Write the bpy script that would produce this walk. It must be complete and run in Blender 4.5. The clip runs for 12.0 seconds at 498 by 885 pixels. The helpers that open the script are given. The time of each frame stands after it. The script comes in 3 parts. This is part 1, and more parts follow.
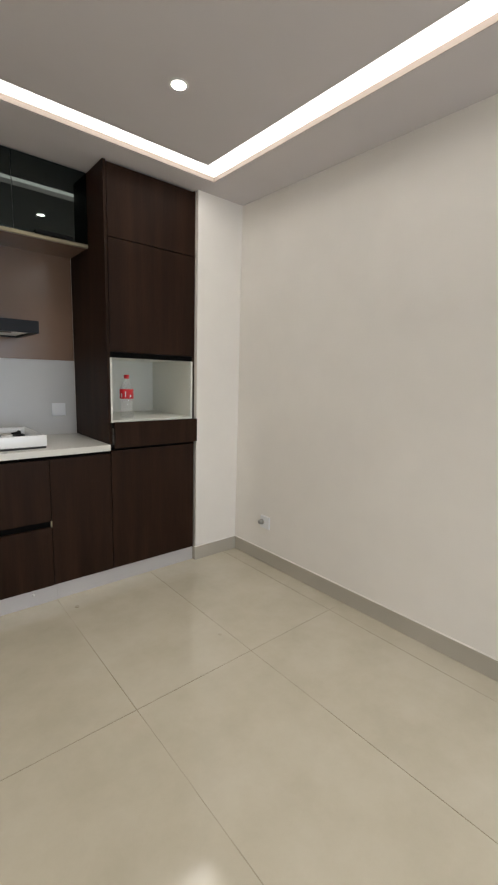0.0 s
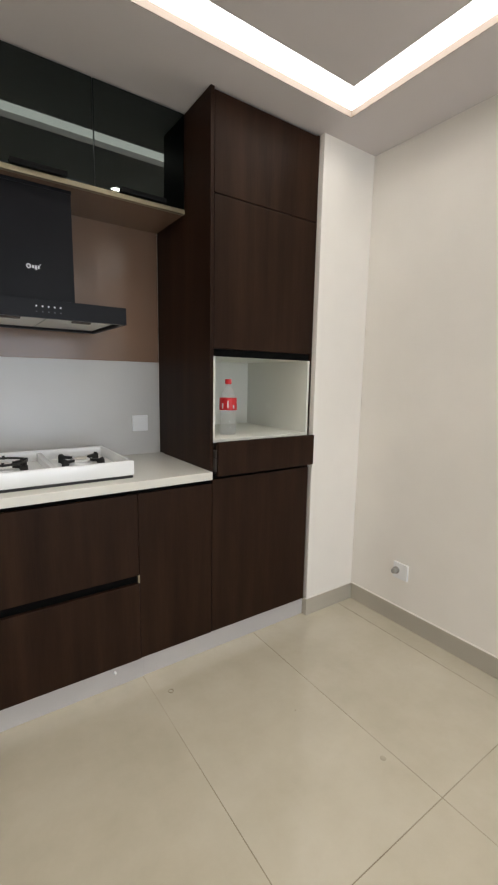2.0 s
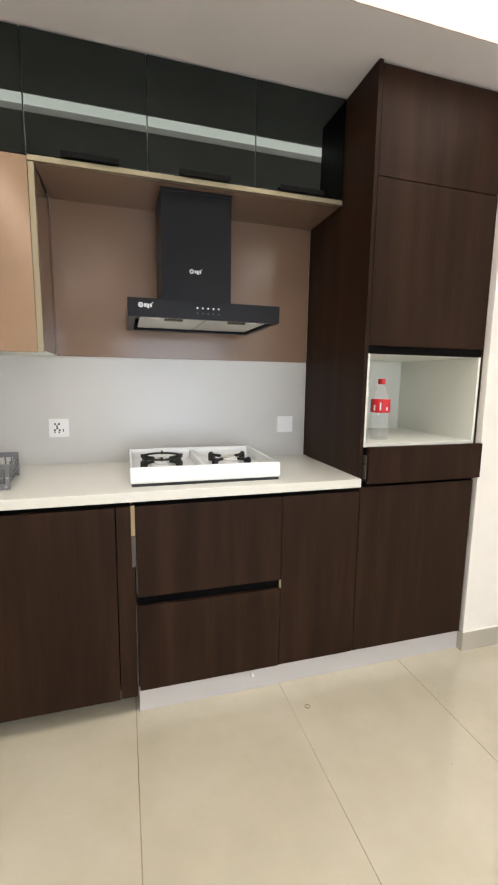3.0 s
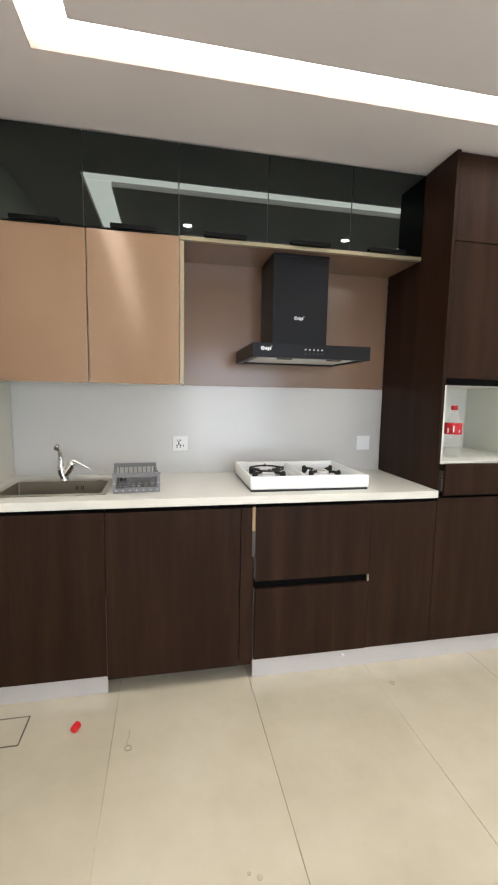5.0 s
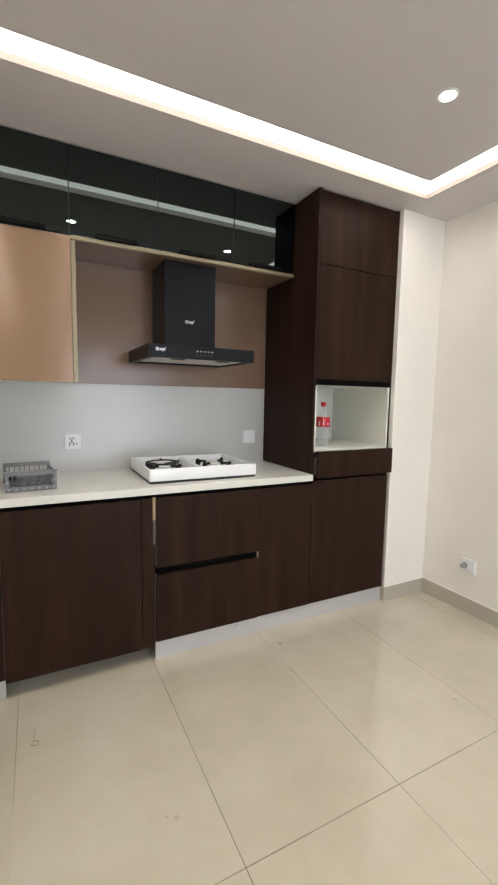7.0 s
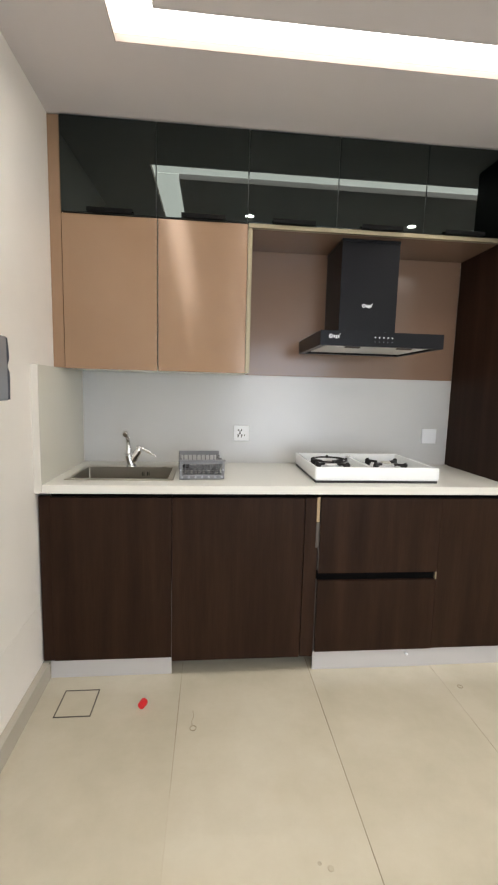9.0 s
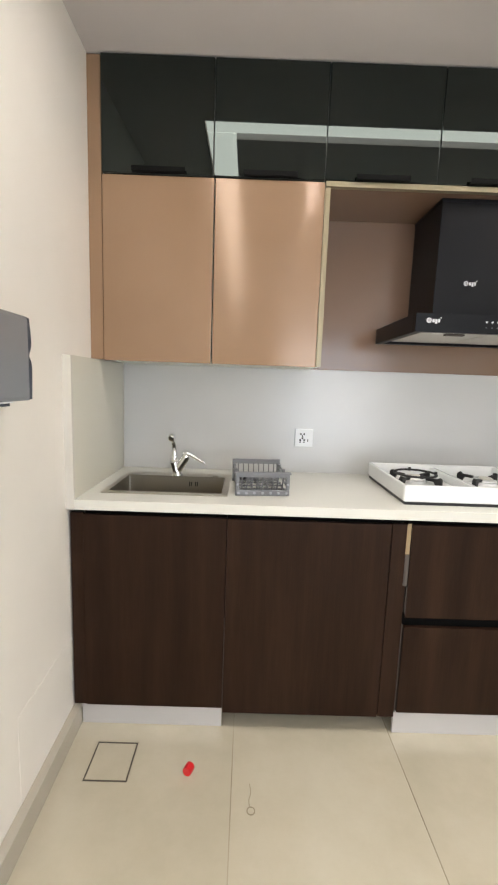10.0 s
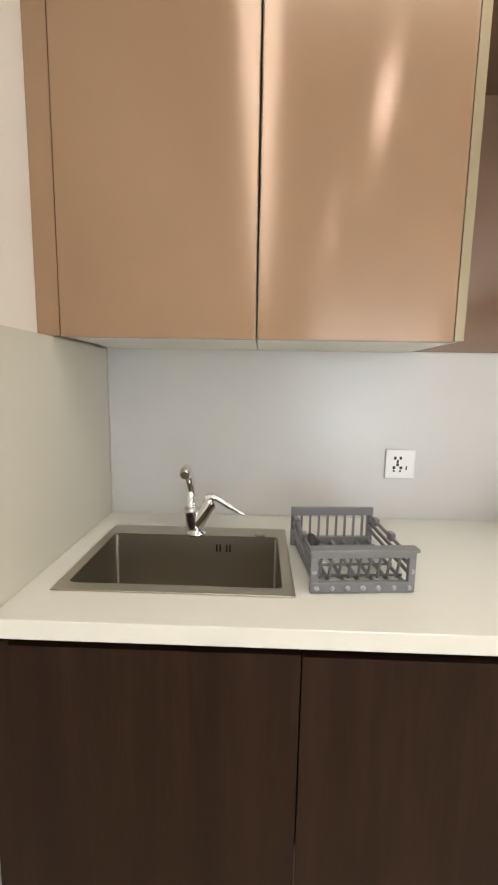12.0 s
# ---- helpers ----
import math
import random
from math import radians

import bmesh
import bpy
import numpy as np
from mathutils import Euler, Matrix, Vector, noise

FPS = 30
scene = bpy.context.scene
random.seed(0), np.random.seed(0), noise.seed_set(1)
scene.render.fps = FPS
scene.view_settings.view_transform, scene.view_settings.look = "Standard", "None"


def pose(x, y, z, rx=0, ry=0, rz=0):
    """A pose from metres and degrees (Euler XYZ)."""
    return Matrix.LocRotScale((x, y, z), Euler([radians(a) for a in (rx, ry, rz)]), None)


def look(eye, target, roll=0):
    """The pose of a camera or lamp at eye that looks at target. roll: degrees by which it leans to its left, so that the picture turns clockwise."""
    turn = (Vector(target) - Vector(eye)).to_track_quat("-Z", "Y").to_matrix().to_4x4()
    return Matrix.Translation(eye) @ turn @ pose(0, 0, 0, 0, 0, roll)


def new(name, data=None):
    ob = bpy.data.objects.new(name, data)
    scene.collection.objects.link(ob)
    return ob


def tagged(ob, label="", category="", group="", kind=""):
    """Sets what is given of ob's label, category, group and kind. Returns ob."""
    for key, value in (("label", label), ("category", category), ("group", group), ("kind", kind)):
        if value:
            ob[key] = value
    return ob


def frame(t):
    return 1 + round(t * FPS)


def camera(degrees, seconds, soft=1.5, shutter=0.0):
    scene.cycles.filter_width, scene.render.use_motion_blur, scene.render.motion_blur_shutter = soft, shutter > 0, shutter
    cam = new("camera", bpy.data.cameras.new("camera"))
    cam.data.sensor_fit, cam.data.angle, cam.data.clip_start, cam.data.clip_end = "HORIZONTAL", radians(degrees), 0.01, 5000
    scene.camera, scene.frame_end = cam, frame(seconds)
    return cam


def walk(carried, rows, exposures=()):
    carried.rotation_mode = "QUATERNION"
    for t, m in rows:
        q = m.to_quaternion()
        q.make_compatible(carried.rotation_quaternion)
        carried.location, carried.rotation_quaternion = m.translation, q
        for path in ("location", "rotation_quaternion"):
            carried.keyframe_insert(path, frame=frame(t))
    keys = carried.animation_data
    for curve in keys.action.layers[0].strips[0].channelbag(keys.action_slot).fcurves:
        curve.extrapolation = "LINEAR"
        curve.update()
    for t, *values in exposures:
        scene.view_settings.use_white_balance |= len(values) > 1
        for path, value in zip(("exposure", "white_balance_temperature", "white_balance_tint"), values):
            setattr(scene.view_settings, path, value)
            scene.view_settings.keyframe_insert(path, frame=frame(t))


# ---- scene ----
cam = camera(61.3, 12.0, soft=2.2)
PATH = [
    (0, (4.771, 2.157, 1.314), (6.052, 3.661, 1.005), 1.6),
    (0.5, (4.776, 2.37, 1.321), (6.068, 3.865, 1.011), 1.8),
    (1, (4.829, 2.593, 1.304), (6.091, 4.117, 1.014), 1.5),
    (1.5, (4.85, 2.799, 1.304), (6.086, 4.344, 1.012), 1.3),
    (2, (4.829, 2.96, 1.306), (5.952, 4.588, 1.008), 1.0),
    (2.5, (4.84, 3.046, 1.305), (5.682, 4.835, 1.005), 0.7),
    (3, (4.81, 3.069, 1.287), (5.372, 4.966, 0.997), 0.8),
    (3.5, (4.676, 3.032, 1.306), (5.016, 4.983, 1.027), 0.7),
    (3.7, (4.624, 3.001, 1.315), (4.897, 4.963, 1.04), 0.7),
    (5.3, (4.392, 2.727, 1.336), (4.885, 4.655, 1.134), 1.4),
    (5.5, (4.361, 2.698, 1.323), (4.961, 4.597, 1.132), 1.5),
    (6, (4.312, 2.634, 1.323), (5.118, 4.454, 1.126), 1.2),
    (6.5, (4.306, 2.609, 1.336), (5.24, 4.365, 1.127), 1.3),
    (6.7, (4.313, 2.606, 1.329), (5.259, 4.356, 1.12), 1.2),
    (8.3, (4.357, 2.731, 1.311), (4.733, 4.683, 1.091), 0.9),
    (8.5, (4.326, 2.736, 1.32), (4.668, 4.693, 1.088), 1.4),
    (9, (4.339, 2.797, 1.3), (4.524, 4.773, 1.056), 1.5),
    (9.5, (4.287, 2.973, 1.309), (4.39, 4.954, 1.055), 1.8),
    (10, (4.236, 3.154, 1.307), (4.251, 5.134, 1.033), 2.0),
    (10.5, (4.253, 3.393, 1.306), (4.189, 5.37, 1.015), 2.0),
    (11, (4.204, 3.568, 1.293), (4.113, 5.542, 0.984), 1.9),
    (11.5, (4.116, 3.742, 1.307), (4.042, 5.717, 1.0), 1.7),
    (12, (4.102, 3.929, 1.292), (4.045, 5.908, 1.009), 1.0),
]
EXPOSURES = [(0, -1.97, 6520, 10), (1, -1.87, 6540, 10), (2, -1.69, 6540, 10), (2.5, -1.43, 6560, 10), (3, -1.06, 6620, 10), (3.5, -0.92, 6620, 10), (5.5, -1.16, 6430, 10), (6, -1.35, 6430, 10),
             (6.5, -1.45, 6450, 10), (8.5, -1.20, 6500, 10), (9.5, -1.06, 6550, 10), (10.5, -0.86, 6600, 10), (11.5, -0.81, 6680, 10), (12, -0.94, 6880, 11)]
walk(cam, [(t, look(eye, target, roll)) for t, eye, target, roll in PATH], EXPOSURES)

# ---- world, lamps ----
world = bpy.data.worlds.new("daylight")
world.use_nodes = True
scene.world = world
_wn = world.node_tree.nodes
_sky = _wn.new("ShaderNodeTexSky")
_sky.sky_type, _sky.sun_disc = "NISHITA", False
_sky.sun_elevation, _sky.sun_rotation = radians(40), radians(200)
world.node_tree.links.new(_sky.outputs[0], _wn["Background"].inputs[0])
_wn["Background"].inputs[1].default_value = 0.1

COVE_LIGHT = 14.5      # radiance of the cove's diffuser
SPOT_LIGHT = 7.5      # watts of each downlight
DAY_LIGHT = 135.0      # watts through the glazed door


def area_lamp(name, m, sx, sy, watts, colour, spread=180.0, shape="RECTANGLE"):
    data = bpy.data.lights.new(name, "AREA")
    data.shape, data.size, data.size_y, data.energy, data.color = shape, sx, sy, watts, colour
    data.spread = radians(spread)
    ob = new(name, data)
    ob.matrix_world = m
    return ob


# ---- materials ----
def mat(name, colour, rough=0.5, metal=0.0, spec=0.5, coat=0.0, emit=0.0, alpha=1.0, trans=0.0, ior=1.5):
    m = bpy.data.materials.new(name)
    m.use_nodes = True
    b = m.node_tree.nodes["Principled BSDF"]
    b.inputs["Base Color"].default_value = (*colour, 1)
    b.inputs["Roughness"].default_value = rough
    b.inputs["Metallic"].default_value = metal
    b.inputs["Specular IOR Level"].default_value = spec
    b.inputs["Coat Weight"].default_value = coat
    b.inputs["Coat Roughness"].default_value = 0.05
    b.inputs["Transmission Weight"].default_value = trans
    b.inputs["IOR"].default_value = ior
    if emit:
        b.inputs["Emission Color"].default_value = (*colour, 1)
        b.inputs["Emission Strength"].default_value = emit
    return m


def node(m, kind, **sets):
    n = m.node_tree.nodes.new(kind)
    for k, v in sets.items():
        n.inputs[k.replace("_", " ")].default_value = v
    return n


def link(m, a, b):
    m.node_tree.links.new(a, b)


def coords(m, scale=(1, 1, 1)):
    t = m.node_tree.nodes.new("ShaderNodeNewGeometry")
    p = m.node_tree.nodes.new("ShaderNodeMapping")
    p.inputs["Scale"].default_value = scale
    link(m, t.outputs["Position"], p.inputs["Vector"])
    return p.outputs["Vector"]


def ramp(m, source, stops):
    r = m.node_tree.nodes.new("ShaderNodeValToRGB")
    while len(r.color_ramp.elements) < len(stops):
        r.color_ramp.elements.new(0.5)
    for e, (at, c) in zip(r.color_ramp.elements, stops):
        e.position, e.color = at, (*c, 1)
    link(m, source, r.inputs["Fac"])
    return r.outputs["Color"]


def noise_of(m, vec, scale, detail=4.0, rough=0.55):
    n = node(m, "ShaderNodeTexNoise", Scale=scale, Detail=detail, Roughness=rough)
    link(m, vec, n.inputs["Vector"])
    return n.outputs["Fac"]


def bsdf(m):
    return m.node_tree.nodes["Principled BSDF"]


def bump(m, height, strength, distance):
    b = node(m, "ShaderNodeBump", Strength=strength, Distance=distance)
    link(m, height, b.inputs["Height"])
    link(m, b.outputs["Normal"], bsdf(m).inputs["Normal"])


def rough_range(m, source, lo, hi):
    r = node(m, "ShaderNodeMapRange", To_Min=lo, To_Max=hi)
    link(m, source, r.inputs["Value"])
    link(m, r.outputs["Result"], bsdf(m).inputs["Roughness"])


def painted(name, colour, rough=0.6, blotch=0.05):
    m = mat(name, colour, rough)
    v = coords(m)
    big = noise_of(m, v, 1.6, 5.0)
    dark = tuple(c * (1 - blotch) for c in colour)
    light = tuple(min(1, c * (1 + blotch * 0.6)) for c in colour)
    link(m, ramp(m, big, [(0.3, dark), (0.7, light)]), bsdf(m).inputs["Base Color"])
    bump(m, noise_of(m, v, 260.0, 3.0), 0.08, 0.002)
    return m


def veneer(name, dark, mid, light, rough=0.42):
    m = mat(name, mid, rough)
    v = coords(m, (42.0, 42.0, 1.3))
    fine = noise_of(m, v, 6.0, 6.0, 0.65)
    wide = noise_of(m, coords(m, (7.0, 7.0, 0.5)), 2.0, 4.0, 0.6)
    mix = node(m, "ShaderNodeMath")
    mix.operation = "MULTIPLY_ADD"
    mix.inputs[1].default_value = 0.68
    link(m, wide, mix.inputs[0])
    half = node(m, "ShaderNodeMath")
    half.operation = "MULTIPLY"
    half.inputs[1].default_value = 0.32
    link(m, fine, half.inputs[0])
    link(m, half.outputs[0], mix.inputs[2])
    link(m, ramp(m, mix.outputs[0], [(0.32, dark), (0.5, mid), (0.68, light)]), bsdf(m).inputs["Base Color"])
    rough_range(m, fine, rough - 0.06, rough + 0.1)
    bump(m, fine, 0.12, 0.001)
    return m


WALL = painted("wall_paint", (0.866, 0.829, 0.770))
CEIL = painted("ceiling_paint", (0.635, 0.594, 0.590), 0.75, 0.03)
# cream lip painted brown, dimming the strip's light on it through colour
PLASTER = painted("cove_lip_dimmed", (0.31, 0.252, 0.212), 0.6, 0.04)
WOOD = veneer("dark_veneer", (0.0158, 0.0071, 0.0040), (0.0245, 0.0116, 0.0066), (0.0360, 0.0175, 0.0103), 0.44)
bsdf(WOOD).inputs["Specular IOR Level"].default_value = 0.10
WOOD_IN = mat("dark_carcass", (0.012, 0.008, 0.006), 0.6)
GAP = mat("black_recess", (0.002, 0.002, 0.002), 0.8, spec=0.1)
GOLD = mat("champagne_aluminium", (0.31, 0.262, 0.172), 0.42, 0.6)
RAW = mat("raw_board_edge", (0.34, 0.245, 0.14), 0.8)
QUARTZ = painted("quartz_worktop", (0.735, 0.727, 0.668), 0.22, 0.03)
NICHE = painted("white_melamine", (0.765, 0.77, 0.705), 0.4, 0.02)
SOCKET = mat("white_plastic", (0.82, 0.83, 0.84), 0.3)
ENAMEL = mat("white_enamel", (0.86, 0.875, 0.88), 0.12, coat=0.5)
IRON = mat("cast_iron", (0.012, 0.012, 0.012), 0.55)
BURNER = mat("burner_alloy", (0.62, 0.60, 0.55), 0.4, 0.5)
CHROME = mat("chrome", (0.82, 0.82, 0.82), 0.06, 1.0)
BLACK = mat("hood_black", (0.0042, 0.0046, 0.0068), 0.34, spec=0.2)
HANDLE = mat("matt_black_aluminium", (0.003, 0.003, 0.003), 0.5, spec=0.1)
DIMINK = mat("grey_print", (0.10, 0.105, 0.12), 0.5)
FILTER = mat("filter_mesh", (0.60, 0.60, 0.57), 0.45, 0.4)
INK = mat("white_print", (0.75, 0.76, 0.78), 0.5)
DARKINK = mat("black_hole", (0.01, 0.01, 0.01), 0.5)
RUBBER = mat("black_rubber", (0.015, 0.015, 0.016), 0.55)
RED = mat("red_plastic", (0.62, 0.015, 0.02), 0.35)
LABEL = mat("red_label", (0.60, 0.012, 0.02), 0.4)
GREY_PLASTIC = mat("grey_plastic", (0.168, 0.170, 0.180), 0.34)
TRIM = painted("cream_trim", (0.64, 0.61, 0.555), 0.5, 0.04)
RUNNER = mat("tarnished_runner", (0.085, 0.070, 0.060), 0.5, 0.3)
STUD = mat("pale_stud", (0.32, 0.33, 0.35), 0.4)
CONN = mat("dull_nickel", (0.34, 0.33, 0.31), 0.5, 0.3)
EDGE = mat("grey_frame_edge", (0.022, 0.024, 0.024), 0.3, 0.5)
LEDGE = mat("pale_nickel", (0.55, 0.54, 0.52), 0.3, 1.0)
SMOKE = mat("smoky_plastic", (0.20, 0.212, 0.228), 0.2, coat=0.3)
SMOKE_EDGE = mat("smoky_edge", (0.05, 0.055, 0.068), 0.25)
PET = mat("clear_plastic", (0.86, 0.90, 0.92), 0.06, spec=0.8)
bsdf(PET).inputs["Alpha"].default_value = 0.055
PANE = mat("clear_glass", (1, 1, 1), 0.0, trans=1.0, ior=1.45)
FRAME = mat("window_frame_paint", (0.3, 0.3, 0.3), 0.4)
LED = mat("led_diffuser", (1.0, 0.968, 0.92), 0.6, emit=COVE_LIGHT)
LENS = mat("downlight_lens", (1.0, 0.96, 0.9), 0.4, emit=300.0)
RIM = mat("downlight_rim", (0.8, 0.8, 0.78), 0.35)
GROUT = mat("tile_joint", (0.31, 0.26, 0.19), 0.85)
link(GROUT, ramp(GROUT, noise_of(GROUT, coords(GROUT), 1.7, 5.0), [(0.36, (0.20, 0.155, 0.105)), (0.5, (0.33, 0.28, 0.205)), (0.62, (0.47, 0.42, 0.325))]), bsdf(GROUT).inputs["Base Color"])
STAIN = mat("dried_glue", (0.29, 0.24, 0.165), 0.6)
PALE_STAIN = mat("thin_dried_glue", (0.41, 0.36, 0.27), 0.45)
HATCH_LINE = mat("hatch_frame_metal", (0.11, 0.095, 0.08), 0.4, 0.5)


def make_tile():
    m = mat("polished_tile", (0.66, 0.60, 0.47), 0.13)
    v = coords(m)
    cloud = noise_of(m, v, 3.2, 8.0, 0.62)
    info = m.node_tree.nodes.new("ShaderNodeObjectInfo")
    shade = node(m, "ShaderNodeMath")
    shade.operation = "MULTIPLY_ADD"
    shade.inputs[1].default_value = 0.12
    link(m, info.outputs["Random"], shade.inputs[0])
    link(m, cloud, shade.inputs[2])
    link(m, ramp(m, shade.outputs[0], [(0.3, (0.480, 0.436, 0.336)), (0.55, (0.538, 0.491, 0.384)), (0.8, (0.590, 0.546, 0.440))]), bsdf(m).inputs["Base Color"])
    bsdf(m).inputs["Specular IOR Level"].default_value = 0.85
    rough_range(m, noise_of(m, v, 7.0, 6.0), 0.06, 0.12)
    bump(m, noise_of(m, v, 5.0, 2.0), 0.05, 0.004)
    return m


def make_skirting():
    m = painted("skirting_tile", (0.47, 0.435, 0.365), 0.2, 0.06)
    return m


def make_pink():
    m = mat("rose_gloss_lacquer", (0.40, 0.25, 0.165), 0.18, coat=0.0)
    v = coords(m)
    b = bsdf(m)
    link(m, ramp(m, noise_of(m, v, 2.2, 3.0), [(0.3, (0.308, 0.191, 0.114)), (0.7, (0.335, 0.211, 0.129))]), b.inputs["Base Color"])
    b.inputs["Metallic"].default_value = 0.14
    b.inputs["Anisotropic"].default_value = 0.8
    b.inputs["Anisotropic Rotation"].default_value = 0.25
    tan = m.node_tree.nodes.new("ShaderNodeTangent")
    tan.direction_type, tan.axis = "RADIAL", "Z"
    link(m, tan.outputs["Tangent"], b.inputs["Tangent"])
    bump(m, noise_of(m, v, 14.0, 2.0), 0.03, 0.003)
    return m


def make_glass():
    m = mat("smoked_green_glass", (0.0006, 0.0012, 0.0011), 0.025, spec=0.62, ior=1.55)
    b = bsdf(m)
    b.inputs["Specular Tint"].default_value = (0.86, 1.0, 0.95, 1)
    return m


def make_splash():
    m = painted("grey_splash_panel", (0.580, 0.580, 0.570), 0.24, 0.04)
    return m


def make_kick():
    m = mat("silver_plinth", (0.60, 0.59, 0.60), 0.3, 0.35)
    rough_range(m, noise_of(m, coords(m, (1, 1, 30)), 12.0), 0.25, 0.42)
    return m


def make_steel():
    m = mat("brushed_steel", (0.47, 0.435, 0.365), 0.34, 1.0)
    n = noise_of(m, coords(m, (3, 220, 220)), 3.0, 4.0)
    rough_range(m, n, 0.26, 0.44)
    bump(m, n, 0.05, 0.0006)
    return m


# splash panel again, tinted with the warm light that falls on the side return
RETURN = painted("splash_panel_warm_lit", (0.655, 0.632, 0.545), 0.3, 0.04)
# cabinet rose darkened: the hood recess's shade is put into this colour
PANEL = painted("rose_board_shaded", (0.228, 0.143, 0.098), 0.15, 0.05)
TILE, SKIRT, PINK, GLASS, SPLASH, KICK, STEEL = make_tile(), make_skirting(), make_pink(), make_glass(), make_splash(), make_kick(), make_steel()


# ---- mesh tools ----
def box(x0, x1, y0, y1, z0, z1, bev=0.0015, bm=None):
    own = bmesh.new()
    r = bmesh.ops.create_cube(own, size=1)
    bmesh.ops.scale(own, vec=(x1 - x0, y1 - y0, z1 - z0), verts=own.verts)
    bmesh.ops.translate(own, vec=((x0 + x1) / 2, (y0 + y1) / 2, (z0 + z1) / 2), verts=own.verts)
    if bev:
        bmesh.ops.bevel(own, geom=own.edges[:], offset=min(bev, 0.45 * min(x1 - x0, y1 - y0, z1 - z0)), segments=2, affect="EDGES", profile=0.7)
    return join(bm, own)


def join(bm, own):
    if bm is None:
        return own
    me = bpy.data.meshes.new("tmp")
    own.to_mesh(me)
    own.free()
    bm.from_mesh(me)
    bpy.data.meshes.remove(me)
    return bm


def boxes(*specs, bev=0.0015):
    bm = None
    for s in specs:
        bm = box(*s, bev=bev, bm=bm)
    return bm


def lathe(profile, centre, axis="Z", seg=28, bm=None):
    """A turned body: (radius, height) pairs along an axis from the centre."""
    own = bmesh.new()
    rings = []
    for r, h in profile:
        ring = []
        for k in range(seg):
            a = 2 * math.pi * k / seg
            p = Vector((r * math.cos(a), r * math.sin(a), h))
            if axis == "Y":
                p = Vector((p.x, p.z, -p.y))
            elif axis == "X":
                p = Vector((p.z, p.x, p.y))
            ring.append(own.verts.new(p + Vector(centre)))
        rings.append(ring)
    for a, b in zip(rings, rings[1:]):
        for k in range(seg):
            own.faces.new((a[k], a[(k + 1) % seg], b[(k + 1) % seg], b[k]))
    if profile[0][0] > 0:
        own.faces.new(rings[0][::-1])
    if profile[-1][0] > 0:
        own.faces.new(rings[-1])
    bmesh.ops.recalc_face_normals(own, faces=own.faces[:])
    return join(bm, own)


def tube(points, radii, seg=16, bm=None):
    """A round bar along points, with a radius at each."""
    own = bmesh.new()
    pts = [Vector(p) for p in points]
    if not isinstance(radii, (list, tuple)):
        radii = [radii] * len(pts)
    rings = []
    side = None
    for n, (p, r) in enumerate(zip(pts, radii)):
        d = (pts[min(n + 1, len(pts) - 1)] - pts[max(n - 1, 0)]).normalized()
        side = d.orthogonal().normalized() if side is None else (side - d * side.dot(d)).normalized()
        up = d.cross(side)
        rings.append([own.verts.new(p + r * (math.cos(2 * math.pi * k / seg) * side + math.sin(2 * math.pi * k / seg) * up)) for k in range(seg)])
    for a, b in zip(rings, rings[1:]):
        for k in range(seg):
            own.faces.new((a[k], a[(k + 1) % seg], b[(k + 1) % seg], b[k]))
    own.faces.new(rings[0][::-1])
    own.faces.new(rings[-1])
    bmesh.ops.recalc_face_normals(own, faces=own.faces[:])
    return join(bm, own)


def arc(points, steps=8):
    """A smooth line through points."""
    pts = [Vector(p) for p in points]
    full = [pts[0] * 2 - pts[1], *pts, pts[-1] * 2 - pts[-2]]
    out = []
    for a, b, c, d in zip(full, full[1:], full[2:], full[3:]):
        for k in range(steps):
            t = k / steps
            out.append(0.5 * (2 * b + (c - a) * t + (2 * a - 5 * b + 4 * c - d) * t * t + (3 * b - a - 3 * c + d) * t ** 3))
    out.append(pts[-1])
    return out


def slab_with_hole(x0, x1, y0, y1, z0, z1, hx0, hx1, hy0, hy1, bev=0.0):
    bm = bmesh.new()
    xs, ys = (x0, hx0, hx1, x1), (y0, hy0, hy1, y1)
    v = {(i, j, k): bm.verts.new((xs[i], ys[j], z)) for i in range(4) for j in range(4) for k, z in enumerate((z0, z1))}
    for i in range(3):
        for j in range(3):
            if (i, j) == (1, 1):
                continue
            bm.faces.new((v[i, j, 1], v[i + 1, j, 1], v[i + 1, j + 1, 1], v[i, j + 1, 1]))
            bm.faces.new((v[i, j + 1, 0], v[i + 1, j + 1, 0], v[i + 1, j, 0], v[i, j, 0]))
    for n in range(3):
        bm.faces.new((v[n, 0, 0], v[n + 1, 0, 0], v[n + 1, 0, 1], v[n, 0, 1]))
        bm.faces.new((v[n + 1, 3, 0], v[n, 3, 0], v[n, 3, 1], v[n + 1, 3, 1]))
        bm.faces.new((v[0, n + 1, 0], v[0, n, 0], v[0, n, 1], v[0, n + 1, 1]))
        bm.faces.new((v[3, n, 0], v[3, n + 1, 0], v[3, n + 1, 1], v[3, n, 1]))
    bm.faces.new((v[2, 1, 0], v[1, 1, 0], v[1, 1, 1], v[2, 1, 1]))
    bm.faces.new((v[1, 2, 0], v[2, 2, 0], v[2, 2, 1], v[1, 2, 1]))
    bm.faces.new((v[1, 1, 0], v[1, 2, 0], v[1, 2, 1], v[1, 1, 1]))
    bm.faces.new((v[2, 2, 0], v[2, 1, 0], v[2, 1, 1], v[2, 2, 1]))
    bmesh.ops.recalc_face_normals(bm, faces=bm.faces[:])
    if bev:
        edges = [e for e in bm.edges if e.calc_face_angle(0) > 0.5]
        bmesh.ops.bevel(bm, geom=edges, offset=bev, segments=3, affect="EDGES", profile=0.5)
    return bm


